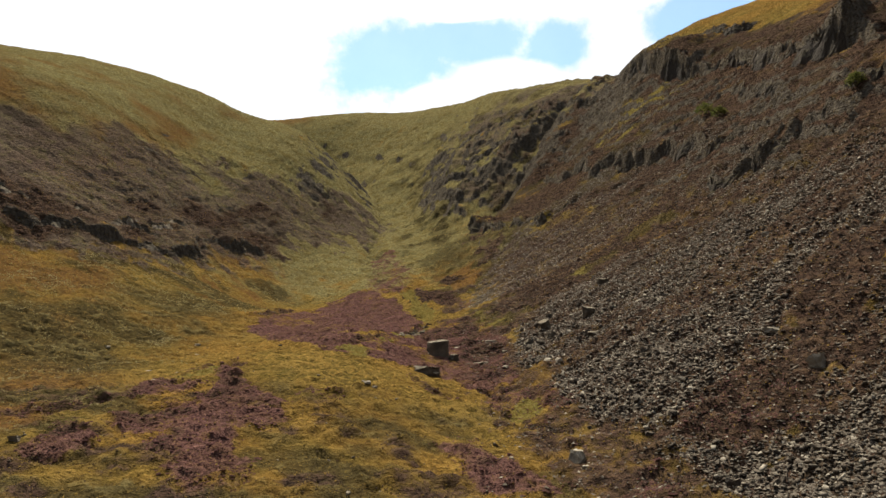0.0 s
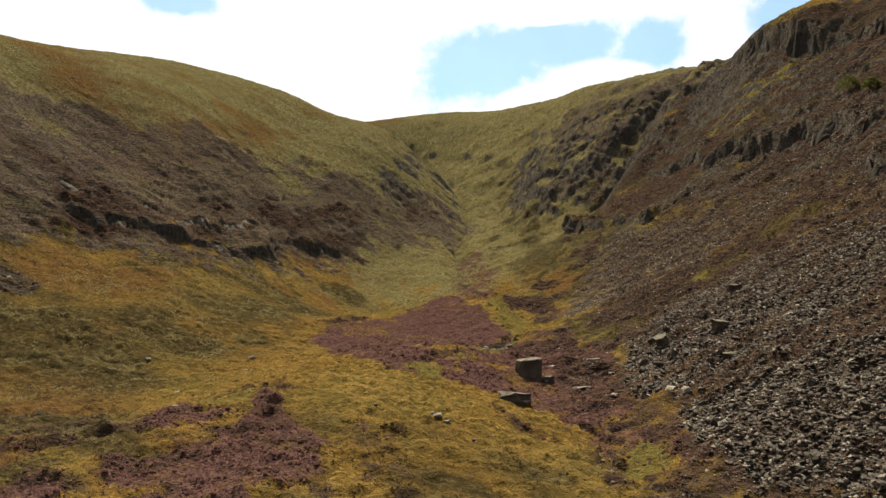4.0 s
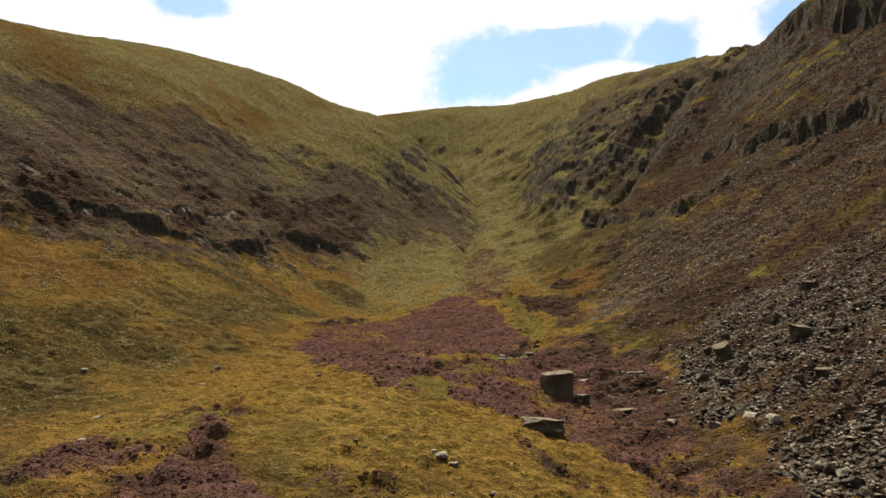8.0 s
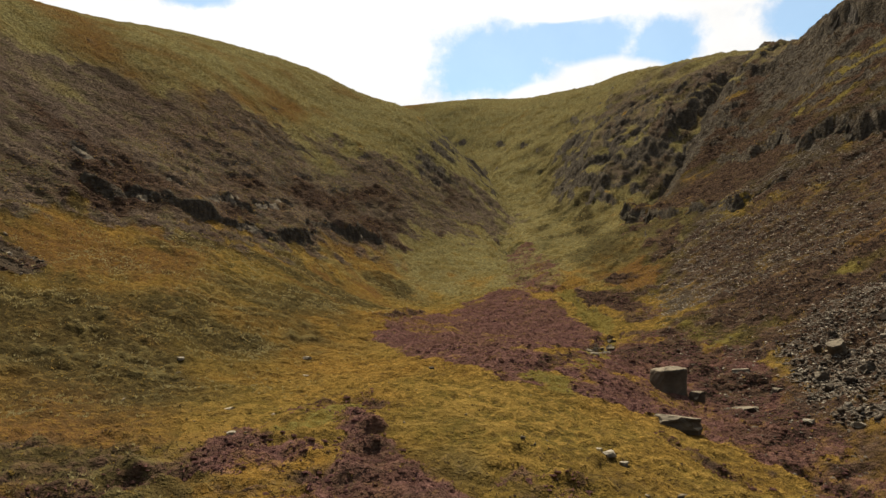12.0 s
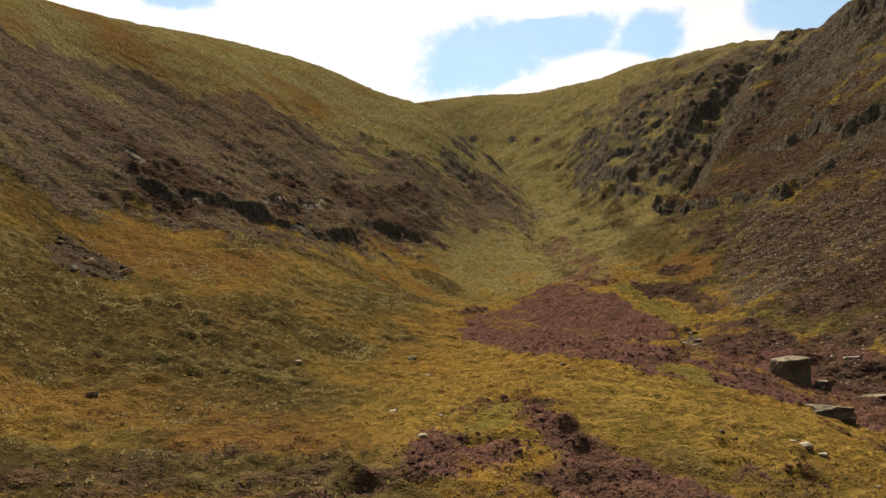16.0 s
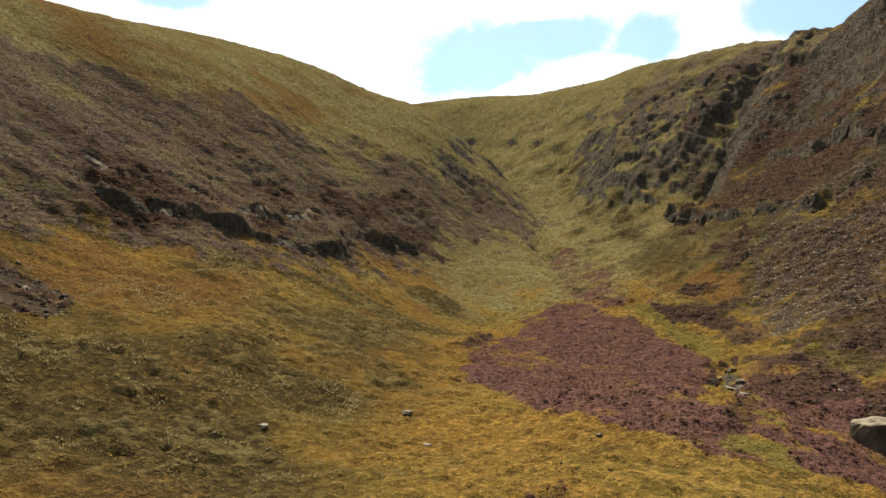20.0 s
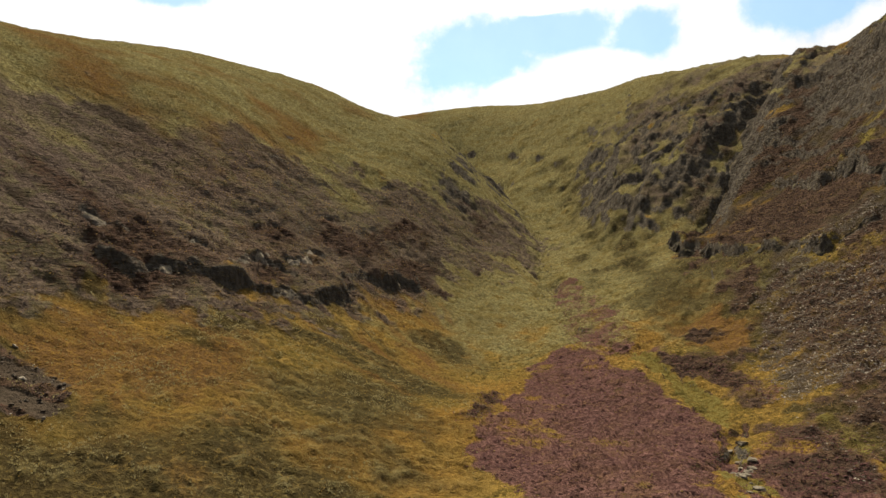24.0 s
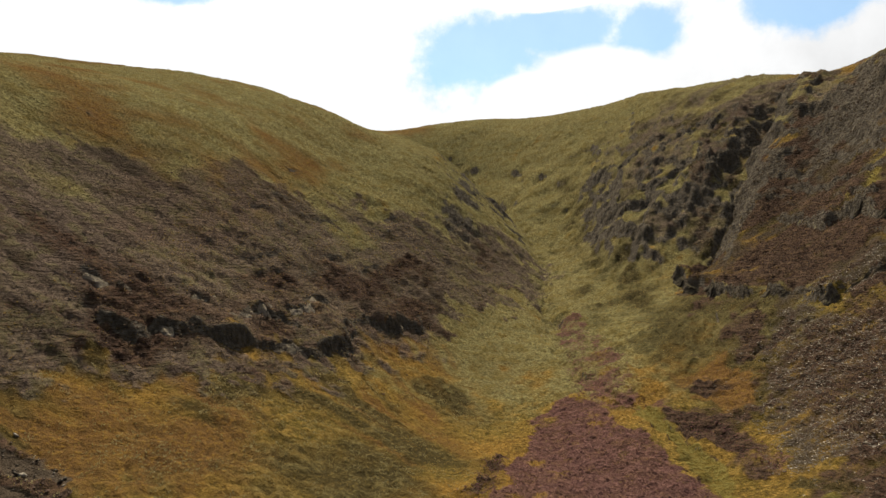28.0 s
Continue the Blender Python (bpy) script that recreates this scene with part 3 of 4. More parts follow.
def zones(x, y, z, steep):
    """Shares of heather, scree, rock, ferns and rusty bracken over the ground."""
    moss = np.zeros(x.shape)
    streak = fbm(x / 22, y / 5, 3, 61)
    blot = fbm(x / 9, y / 9, 3, 63)
    left = inside(LEFT_DARK, x, y, 9.0, 3)
    patchy = fbm(x / 15, y / 15, 4, 101)
    band = fbm(z / 7 + 0.9 * fbm(x / 24, y / 24, 3, 37), (x + 2 * y) / 60, 3, 39)
    d, share = from_line(CRAGS[6][1], x, y)
    under = smooth(d, -9, 1) * smooth(-d, -30, -8) * smooth(share, 0, 0.05) * smooth(1 - share, 0, 0.06)
    brown_left = left * (1 - 0.6 * smooth(z, 45, 80)) * np.clip(0.18 + 0.35 * patchy + 0.4 * band + 0.45 * under, 0, 0.85)
    # share of the left hill's heather that has haze in its colour
    hazed = left * np.clip(1.15 + 0.6 * patchy + 0.25 * blot - 0.3 * band - 0.75 * smooth(z, 40, 95), 0, 1)
    heather = left * 0.0
    for poly, ragged, power in LING_PATCHES:
        heather = np.maximum(heather, power * inside(poly, x, y, ragged, 5) * np.clip(0.84 + 0.32 * fbm(x / 4, y / 4, 3, 97) + 0.16 * fbm(x / 13, y / 17, 2, 98), 0, 1))
    flank = inside([(12, 300), (14, 289), (20, 272), (26, 257), (32, 244), (46, 224), (58, 196), (58, 162), (68, 130), (84, 100), (125, 90), (128, 240), (104, 330), (86, 348), (58, 354), (44, 344), (34, 324), (20, 318)], x, y, 5.0, 79)
    brown = np.maximum(brown_left, flank * np.clip(0.7 + 0.7 * streak + 0.5 * band, 0, 1))
    brown = np.maximum(brown, smooth(y, 300, 340) * smooth(-y, -450, -390) * smooth(x, 5, 35) * np.clip(0.2 + 0.7 * blot + 0.5 * fbm((0.86 * x - 0.5 * y) / 6, (0.5 * x + 0.86 * y) / 20, 3, 65), 0, 0.48))
    near = smooth(-y, -118, -80) * smooth(-x, -14, 0)
    brown = np.maximum(brown, near * np.clip(0.22 + 0.25 * smooth(-x, 35, 60) + 0.6 * fbm(x / 6, y / 4, 3, 66), 0, 0.58))
    scree = np.zeros(x.shape)
    for k, (poly, ragged) in enumerate(SCREE_PATCHES):
        scree = np.maximum(scree, (0.55, 1, 1)[k] * inside(poly, x, y, ragged, 9 + k))
    scree *= 1 - 0.95 * inside(LING_PATCHES[13][0], x, y, 2.5, 5)
    brown = np.maximum(brown, 0.95 * inside([(5, 183), (22, 187), (36, 180), (58, 180), (60, 160), (42, 163), (20, 162), (13, 150), (10, 158), (6, 168)], x, y, 3.0, 77))
    moss = np.maximum(moss, np.clip(0.1 + 0.8 * blot, 0, 0.6) * inside([(9, 158), (7, 176), (8, 188), (16, 185), (34, 178), (34, 170), (20, 165)], x, y, 3.0, 80))
    brown = np.maximum(brown, 0.6 * inside([(12, 150), (20, 112), (26, 76), (16, 66), (10, 90), (6, 118), (10, 136)], x, y, 4.0, 78))
    brown = np.maximum(brown, np.clip(0.5 + 0.8 * blot, 0, 0.8) * inside([(2, 236), (12, 216), (26, 238), (25, 275), (13, 284), (6, 262)], x, y, 5.0, 76))
    for poly, ragged, power in (([(6, 187), (15, 190), (23, 190), (20, 172), (8, 154), (-8, 154), (-3, 175)], 2.5, 0.66), ([(-9, 219), (-1, 224), (8, 214), (6, 189), (1, 190), (0, 198), (-5, 209)], 2.4, 0.58), ([(-1, 157), (14, 146), (18, 107), (20, 92), (14, 95), (8, 113), (1, 130)], 3.0, 0.52)):
        brown = np.maximum(brown, inside(poly, x, y, ragged, 83) * np.clip(power + 0.4 * blot, 0, 0.9))
    for poly, ragged, _ in LING_PATCHES[13:15]:
        brown = np.maximum(brown, inside(poly, x, y, ragged, 5))
    brown = np.maximum(brown, 0.62 * smooth(x, 8, 20) * smooth(-y, -255, -225))
    brown = np.maximum(brown, 0.75 * smooth(scree, 0.2, 0.8) * smooth(streak + 0.3 * smooth(x, 34, 50) * smooth(y, 100, 125), 0.05, 0.4))
    scree *= np.clip(1.15 - 0.9 * smooth(streak + 0.3 * smooth(x, 34, 50) * smooth(y, 100, 125), 0.1, 0.5), 0, 1)
    scree = np.maximum(scree, flank * np.clip(0.25 - 0.9 * streak, 0, 0.6))
    scree = np.maximum(scree, left * np.clip(-0.1 - 1.0 * streak, 0, 0.7))
    lush_flank = flank * np.clip(0.75 + 0.5 * blot, 0, 1)
    head = smooth(y, 290, 330) * smooth(x, -25, 5)
    rock = smooth(steep + 0.22 * head, 0.92, 1.4)
    lush = smooth(-x, 40, 62) * smooth(-y, -222, -190) * np.clip(0.75 + 0.25 * blot + 0.7 * fbm(x / 26, y / 14, 3, 95), 0, 1)
    lush = np.maximum(lush, smooth(y, 265, 300) * smooth(-y, -520, -430) * smooth(x, -30, -10) * smooth(-x, -85, -60) * np.clip(0.45 + 0.6 * blot, 0, 1))
    rust = 0.5 * np.clip(-0.12 + 0.6 * fbm(x / 25, y / 18, 3, 67), 0, 1) * np.maximum(smooth(-x, 60, 85) * smooth(y, 110, 140), 0.3 * smooth(x, 20, 40))
    ribs = fbm((0.77 * x - 0.63 * y) / 11 + fbm(x / 17, y / 17, 2, 108), (0.63 * x + 0.77 * y) / 21, 3, 105)
    hazed = np.maximum(hazed, smooth(y, 300, 345) * smooth(-y, -500, -440) * smooth(x, -8, 22) * np.clip(0.5 + 0.7 * ribs + 0.35 * blot, 0, 0.85))
    rust *= 1 - smooth(y, 215, 260)
    rust = np.maximum(rust, 0.7 * inside([(-4, 226), (8, 216), (14, 230), (8, 244), (-2, 240)], x, y, 3.0, 71))
    rust = np.maximum(rust, 0.6 * inside([(-110, 165), (-92, 176), (-82, 158), (-98, 148)], x, y, 9.0, 72))
    lush = np.maximum(lush, smooth(-y, -114, -88) * smooth(-x, -20, -10) * np.clip(0.5 + 0.7 * fbm(x / 9, y / 6, 3, 107), 0, 0.85))
    stripe = fbm((0.47 * x + 0.88 * y) / 6 + fbm(x / 14, y / 14, 2, 104), (0.88 * x - 0.47 * y) / 20, 3, 103) * smooth(-z, -38, -16) * smooth(-x, 42, 62) * smooth(y, 120, 150) * smooth(-y, -290, -250)
    lush = np.maximum(lush, np.clip(0.25 + 0.8 * stripe, 0, 0.8) * (stripe != 0))
    rust = np.maximum(rust, np.clip(0.05 - 0.9 * stripe, 0, 0.6) * (stripe != 0))
    ridge = inside([(6, 186), (14, 186), (24, 184), (38, 179), (56, 178), (56, 168), (36, 166), (24, 166), (14, 158), (8, 166)], x, y, 2.5, 69)
    lush = np.maximum(np.maximum(lush, ridge), lush_flank)
    brown, scree = brown * (1 - ridge * np.clip(0.2 + 0.8 * blot, 0, 0.7)), scree * (1 - 0.9 * ridge)
    lush = np.maximum(lush, 0.65 * inside([(0, 205), (12, 216), (26, 238), (30, 262), (16, 290), (0, 300), (-8, 260)], x, y, 5.0, 70))
    rust = np.maximum(rust, 0.5 * inside([(-88, 150), (-78, 156), (-80, 185), (-92, 180)], x, y, 8.0, 73))
    rust = np.maximum(rust, 0.9 * inside([(3, 140), (12, 140), (15, 130), (9, 125), (3, 131)], x, y, 2.5, 74))
    rust = np.maximum(rust, np.clip(0.35 + 0.9 * fbm(x / 14, y / 7, 3, 75), 0, 0.75) * smooth(-x, 18, 50) * smooth(-y, -125, -90))
    floor = smooth(-np.abs(x + 15), -62, -45) * smooth(-y, -250, -215)
    peat = floor * smooth(steep, 0.5, 0.85)
    for poly in ([(-11, 220), (-6, 208), (-2, 191), (-4, 186), (-7, 194), (-10, 208)], [(-13, 228), (-8, 214), (-3, 196), (-4, 184), (-7, 190), (-8, 203), (-14, 218)], [(-18, 126), (-16, 131), (-13, 129), (-13, 124), (-16, 122)], [(-14, 138), (-11, 140), (-10, 133), (-13, 128)], [(-5, 182), (-8, 168), (-13, 158), (-13, 148), (-9, 152), (-6, 164), (-2, 180)], [(-39, 110), (-35, 110), (-35, 104), (-38, 102)], [(13, 108), (15, 100), (13, 95), (10, 100)]):
        moss = np.maximum(moss, 0.8 * inside(poly, x, y, 1.8, 91))
    moss = np.maximum(moss, inside([(80, 294), (92, 272), (90, 250), (74, 262), (58, 284)], x, y, 5.0, 93) * np.clip(0.7 + blot, 0, 1))
    for line, h, run in BANKS:
        d, share = from_line(line, x + 1.2 * fbm(x / 2, y / 2, 3, 7), y + 0.8 * fbm(x / 3, y / 3, 2, 9))
        cover = smooth(d, -2.4, -1.2) * smooth(-d, -1.6, -0.2) * smooth(share, 0, 0.1) * smooth(1 - share, 0, 0.1)
        brown, heather = np.maximum(brown, 0.48 * cover), np.maximum(heather, 0.4 * cover)
    heather, brown = heather * (1 - 0.9 * moss), brown * (1 - 0.9 * moss)
    # spread of the far grass with haze in its colour, growing up the valley
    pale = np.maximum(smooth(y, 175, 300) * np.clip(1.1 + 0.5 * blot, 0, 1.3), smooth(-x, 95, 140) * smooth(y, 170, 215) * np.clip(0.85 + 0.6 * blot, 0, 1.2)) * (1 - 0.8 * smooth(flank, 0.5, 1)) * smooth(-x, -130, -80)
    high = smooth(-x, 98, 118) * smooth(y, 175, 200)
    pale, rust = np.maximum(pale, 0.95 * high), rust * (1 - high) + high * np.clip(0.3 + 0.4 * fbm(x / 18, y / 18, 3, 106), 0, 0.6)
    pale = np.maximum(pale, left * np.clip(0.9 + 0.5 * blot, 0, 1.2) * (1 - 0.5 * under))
    return {"hazed": hazed, "moss": moss, "pale": pale, "peat": peat, "brown": brown, "heather": heather, "scree": scree, "rock": rock, "lush": lush, "rust": rust}


def steps(*runs):
    """Grid lines: runs of (from, to, spacing) end to end."""
    return np.concatenate([np.arange(a, b, s) for a, b, s in runs])


def relief_fine(x, y, zone):
    """Tussocks and cushions, finer than the landform."""
    rough = 0.2 + 0.16 * zone["heather"] * smooth(-y, -125, -105) + 0.42 * zone["brown"] + 0.15 * zone["hazed"] + 0.1 * zone["lush"] + 0.25 * zone["pale"] * smooth(x, -50, -10) + 0.04 * zone["scree"] + 0.55 * zone["rock"]
    return rough * (fbm(x / 1.9, y / 1.9, 3, 81) + zone["pale"] * smooth(x, -50, -10) * fbm(x / 4.5, y / 4.5, 2, 83)) + (0.3 + 0.12 * zone["lush"]) * zone["tip"] * (1 - zone["scree"]) + 0.24 * smooth(zone["heather"], 0.15, 0.8) * smooth(-y, -116, -106)


def tussocks(x, y):
    """Heads of the grass tussocks, 0 to 1, thick in some places and thin in others."""
    head = vnoise(x / 1.25, y / 1.25, 85) + 0.55 * vnoise(x / 0.62, y / 0.62, 86) + 0.5 * fbm(x / 11, y / 11, 2, 87)
    return smooth(head, 0.05, 0.75)


def sample(name, x, y):
    """A value of the finished ground at places in plan: its height z, or one of its zones."""
    gx, gy, v = LAND["gx"], LAND["gy"], LAND[name]
    i, j = np.clip(np.searchsorted(gx, x) - 1, 0, len(gx) - 2), np.clip(np.searchsorted(gy, y) - 1, 0, len(gy) - 2)
    a, b = (x - gx[i]) / (gx[i + 1] - gx[i]), (y - gy[j]) / (gy[j + 1] - gy[j])
    return (v[j, i] * (1 - a) + v[j, i + 1] * a) * (1 - b) + (v[j + 1, i] * (1 - a) + v[j + 1, i + 1] * a) * b


LAND = {}


def build_ground():
    gx = steps((-2600, -700, 190), (-700, -330, 37), (-330, -240, 6), (-240, -118, 1.6), (-118, -96, 0.6), (-96, 48, 0.36), (48, 125, 0.7), (125, 260, 4), (260, 700, 44), (700, 2700, 190))
    gy = steps((-2600, -300, 230), (-300, 20, 16), (20, 50, 1.5), (50, 160, 0.36), (160, 240, 0.6), (240, 430, 1.1), (430, 650, 2.4), (650, 900, 12), (900, 2900, 200))
    nx, ny = len(gx), len(gy)
    mx, my = np.meshgrid(gx, gy)
    x, y = mx.ravel(), my.ravel()
    z = height(x, y)
    zz = z.reshape(ny, nx)
    steep = np.hypot(np.gradient(zz, gy, axis=0), np.gradient(zz, gx, axis=1)).ravel()
    zone = zones(x, y, z, steep)
    zone["tip"] = tussocks(x, y)
    z = z + relief_fine(x, y, zone)
    LAND.update(gx=gx, gy=gy, z=z.reshape(ny, nx), **{k: v.reshape(ny, nx) for k, v in zone.items()})
    mesh = bpy.data.meshes.new("ground")
    mesh.vertices.add(nx * ny)
    mesh.vertices.foreach_set("co", np.stack([x, y, z], 1).ravel())
    i = (np.arange(ny - 1)[:, None] * nx + np.arange(nx - 1)[None]).ravel()
    quads = np.stack([i, i + 1, i + 1 + nx, i + nx], 1)
    mesh.loops.add(quads.size)
    mesh.loops.foreach_set("vertex_index", quads.ravel().astype(np.int32))
    mesh.polygons.add(len(quads))
    mesh.polygons.foreach_set("loop_start", np.arange(len(quads), dtype=np.int32) * 4)
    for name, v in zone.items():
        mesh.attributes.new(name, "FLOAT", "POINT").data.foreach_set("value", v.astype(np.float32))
    mesh.update(calc_edges=True)
    mesh.polygons.foreach_set("use_smooth", np.ones(len(quads), bool))
    mesh.materials.append(GROUND)
    return tagged(new("ground", mesh), "valley of golden moor grass, heather and grey scree", "ground", kind="structure")


build_ground()


# ---- rock: crags of upright columns ----
def part(name, bm, mat, parent, label=""):
    mesh = bpy.data.meshes.new(name)
    bm.to_mesh(mesh)
    bm.free()
    mesh.materials.append(mat)
    ob = new(name, mesh)
    ob.parent = parent
    return tagged(ob, label)


def ground_at(x, y):
    return float(sample("z", np.array([float(x)]), np.array([float(y)]))[0])


CRAG_LABELS = {
    "upper_crag": "long dark basalt cliff of columns below the skyline", "top_crag": "small dark rock face in grass on the ridge",
    "middle_crag": "grey basalt crag above the scree", "ledge_crag": "low broken rock ledge on a heather slope", "lower_crag": "low grey column crag over scree",
    "corner_crag": "dark rock outcrop on a brown slope", "left_crag": "dark shaded basalt crag above green grass", "left_upper_crag": "broken dark crag among heather",
    "nose_crag": "dark weathered rock nose on steep green grass", "mid_ledge": "short dark rock ledge on the brown slope", "bluff": "dark rock bluff beside the gully", "outcrop": "pale-edged rock outcrop at the head of the scree"}


def chance(a, b, c):
    """A fixed random share for three whole numbers."""
    h = (int(a) * 374761393 + int(b) * 668265263 + int(c) * 982451653) & 0xFFFFFFFF
    h = ((h ^ (h >> 13)) * 1274126177) & 0xFFFFFFFF
    return ((h ^ (h >> 16)) & 0xFFFF) / 65535


def build_crag(name, line, h, seed):
    """A broken cliff: sections of upright jointed rock, their backs in the hillside."""
    rng = random.Random(seed)
    mid = line[len(line) // 2]
    crag = tagged(new(name), CRAG_LABELS[name], "rock face", "rock faces of the valley")
    crag.location = (mid[0], mid[1], ground_at(*mid))
    soft = name in ("nose_crag", "mid_ledge")
    gentle = soft or name.startswith("left")
    total = sum(math.dist(a, b) for a, b in zip(line, line[1:]))
    near = 0.45 if total < 200 else 0.6
    rows, s, until = [], 0.0, rng.uniform(4, 8)

    def close_section():
        if len(rows) > 3:
            bm = bmesh.new()
            rings = [[bm.verts.new(Vector(p) - crag.location) for p in row] for row in rows]
            for lo, hi in zip(rings, rings[1:]):
                for k in range(len(lo)):
                    k2 = (k + 1) % len(lo)
                    bm.faces.new((lo[k], hi[k], hi[k2], lo[k2]))
            bm.faces.new(rings[0])
            bm.faces.new(rings[-1][::-1])
            part("rock_section", bm, NOSE_ROCK if soft else HAZED_CRAG if name.startswith("left") else BASALT, crag)
        rows.clear()

    while s < total:
        run = s
        for a, b in zip(line, line[1:]):
            d = math.dist(a, b)
            if run <= d:
                px, py, ux, uy = a[0] + (b[0] - a[0]) * run / d, a[1] + (b[1] - a[1]) * run / d, -(b[1] - a[1]) / d, (b[0] - a[0]) / d
                break
            run -= d
        wx, wy = 3.0 * float(fbm(np.array([px / 9]), np.array([py / 9]), 3, 11)[0]), 3.0 * float(fbm(np.array([px / 9]), np.array([py / 9]), 3, 23)[0])
        px, py = px - wx, py - wy
        foot, top = ground_at(px - ux * 1.6, py - uy * 1.6) - 0.7, ground_at(px + ux * 2.4, py + uy * 2.4)
        ends = min(1, s / total / 0.12, (1 - s / total) / 0.12)
        swell = 0.5 + 0.5 * float(fbm(np.array([s / 9.0]), np.array([seed * 2.3]), 3, 8)[0])
        joint = math.floor(s / 1.5 + 0.8 * chance(math.floor(s / 4), seed, 1))
        tall = (top - foot) * ((0.5 + 0.42 * swell) if gentle else (0.66 + 0.36 * swell)) * (0.45 + 0.55 * ends) * (0.88 + 0.14 * chance(joint, seed, 2))
        if tall < 1.1 or swell < (0.22 if gentle else 0.14):
            close_section()
        else:
            row = []
            for k, v in enumerate((0.0, 0.2, 0.36, 0.5, 0.64, 0.78, 0.9, 1.0)):
                shelf = math.floor(v * 2.4 + chance(joint, seed, 3))
                out = 0.75 * chance(joint, seed + shelf * 7, 4) + 0.35 * chance(math.floor(s / 0.8), seed + shelf, 5) + rng.uniform(0, 0.16)
                back = -0.1 + (1.3 + 0.25 * tall * (0.5 if not gentle else 1.0)) * v ** 1.3 - out * (1 - 0.4 * v)
                row.append((px + ux * back + rng.uniform(-0.08, 0.08), py + uy * back + rng.uniform(-0.08, 0.08), foot + tall * (v + (rng.uniform(-0.035, 0.035) if 0 < v < 1 else 0))))
            rear = 3.4 + 0.2 * tall
            row += [(px + ux * rear, py + uy * rear, foot + tall * 0.93), (px + ux * rear, py + uy * rear, foot)]
            rows.append(row)
            if s > until:
                last = row
                close_section()
                rows.append(last)
                until = s + rng.uniform(5, 9)
        s += near * rng.uniform(0.6, 1.3)
    close_section()


for k, (name, line, h, run) in enumerate(CRAGS):
    build_crag(name, line, h, 50 + k)


# ---- boulders ----
def rock_mesh(name, seed, mat, square=0.5, flat_top=0.0, cuts=3):
    """An angular block about one metre across, standing on z = 0, with broken corners and facets."""
    rng = random.Random(seed)
    bm = bmesh.new()
    bmesh.ops.create_cube(bm, size=1.0)
    for v in bm.verts:
        v.co += Vector((rng.uniform(-0.16, 0.16), rng.uniform(-0.16, 0.16), rng.uniform(-0.16, 0.12) * (1 - flat_top)))
    for _ in range(5 if square > 0.5 else 8):
        way_out = Vector((rng.uniform(-1, 1), rng.uniform(-1, 1), rng.uniform(-0.3, 0.9) * (1 - 0.6 * flat_top))).normalized()
        got = bmesh.ops.bisect_plane(bm, geom=bm.verts[:] + bm.edges[:] + bm.faces[:], plane_co=way_out * rng.uniform(0.44, 0.58), plane_no=way_out, clear_outer=True)
        rim = [e for e in got["geom_cut"] if isinstance(e, bmesh.types.BMEdge)]
        if len(rim) > 2:
            bmesh.ops.contextual_create(bm, geom=rim)
    bmesh.ops.triangulate(bm, faces=bm.faces[:])
    bmesh.ops.subdivide_edges(bm, edges=[e for e in bm.edges if e.calc_length() > 0.3], cuts=cuts, use_grid_fill=False)
    bmesh.ops.triangulate(bm, faces=bm.faces[:])
    for v in bm.verts:
        n = noise.noise_vector(v.co * 2.6 + Vector((seed * 3.1, 0, 0))) + 0.5 * noise.noise_vector(v.co * 7 + Vector((0, seed * 1.7, 0)))
        v.co += n * 0.075
        v.co.z += 0.5
    mesh = bpy.data.meshes.new(name)
    bm.to_mesh(mesh)
    bm.free()
    mesh.materials.append(mat)
    return mesh


def build_boulder(name, x, y, size, turn, seed, label, sink=0.2, tilt=(0, 0), mat=None, square=0.8, flat_top=0.7):
    ob = new(name, rock_mesh(name, seed, mat or BOULDER, square, flat_top))
    ob.location = (x, y, ground_at(x, y) - sink)
    ob.scale, ob.rotation_euler = size, (radians(tilt[0]), radians(tilt[1]), radians(turn))
    return tagged(ob, label, "boulder", "boulders on the valley floor")


def big_boulder():
    """A squat rounded-square block with a flat, slightly tipped top and a cracked face."""
    bm = bmesh.new()
    rng, sides, rings = random.Random(9), 28, []
    levels = ((0.0, 1.0), (0.15, 1.0), (0.35, 1.0), (0.55, 1.01), (0.72, 1.0), (0.86, 0.99), (0.95, 0.975), (0.99, 0.94), (1.0, 0.86), (1.01, 0.5), (1.02, 0.2))
    for lv, wide in levels:
        ring = []
        for k in range(sides):
            a = k * math.tau / sides
            r = 0.5 / (abs(math.cos(a)) ** 3.6 + abs(math.sin(a)) ** 3.6) ** (1 / 3.6)
            c = Vector((math.cos(a) * r, math.sin(a) * r, lv))
            n = noise.noise_vector(Vector((c.x * 2.4, c.y * 2.4, lv * 1.1 + 5))) * 0.075 + noise.noise_vector(c * 7) * 0.028
            ring.append(bm.verts.new((c.x * wide * (1.03 - 0.07 * lv) + n.x, c.y * wide * (1.03 - 0.07 * lv) + n.y, lv * (0.97 + 0.1 * c.x) + (n.z * 0.5 if lv > 0 else 0))))
        rings.append(ring)
    for lo, hi in zip(rings, rings[1:]):
        for k in range(sides):
            bm.faces.new((lo[k], lo[(k + 1) % sides], hi[(k + 1) % sides], hi[k]))
    bm.faces.new(rings[-1])
    mesh = bpy.data.meshes.new("boulder")
    bm.to_mesh(mesh)
    bm.free()
    mesh.materials.append(BOULDER)
    ob = new("boulder", mesh)
    ob.location, ob.scale, ob.rotation_euler = (-1.2, 138.0, ground_at(-1.2, 138.0) - 0.5), (4.1, 3.8, 3.3), (0, 0, radians(14))
    return tagged(ob, "big squat flat-topped grey boulder in purple heather", "boulder", "boulders on the valley floor")


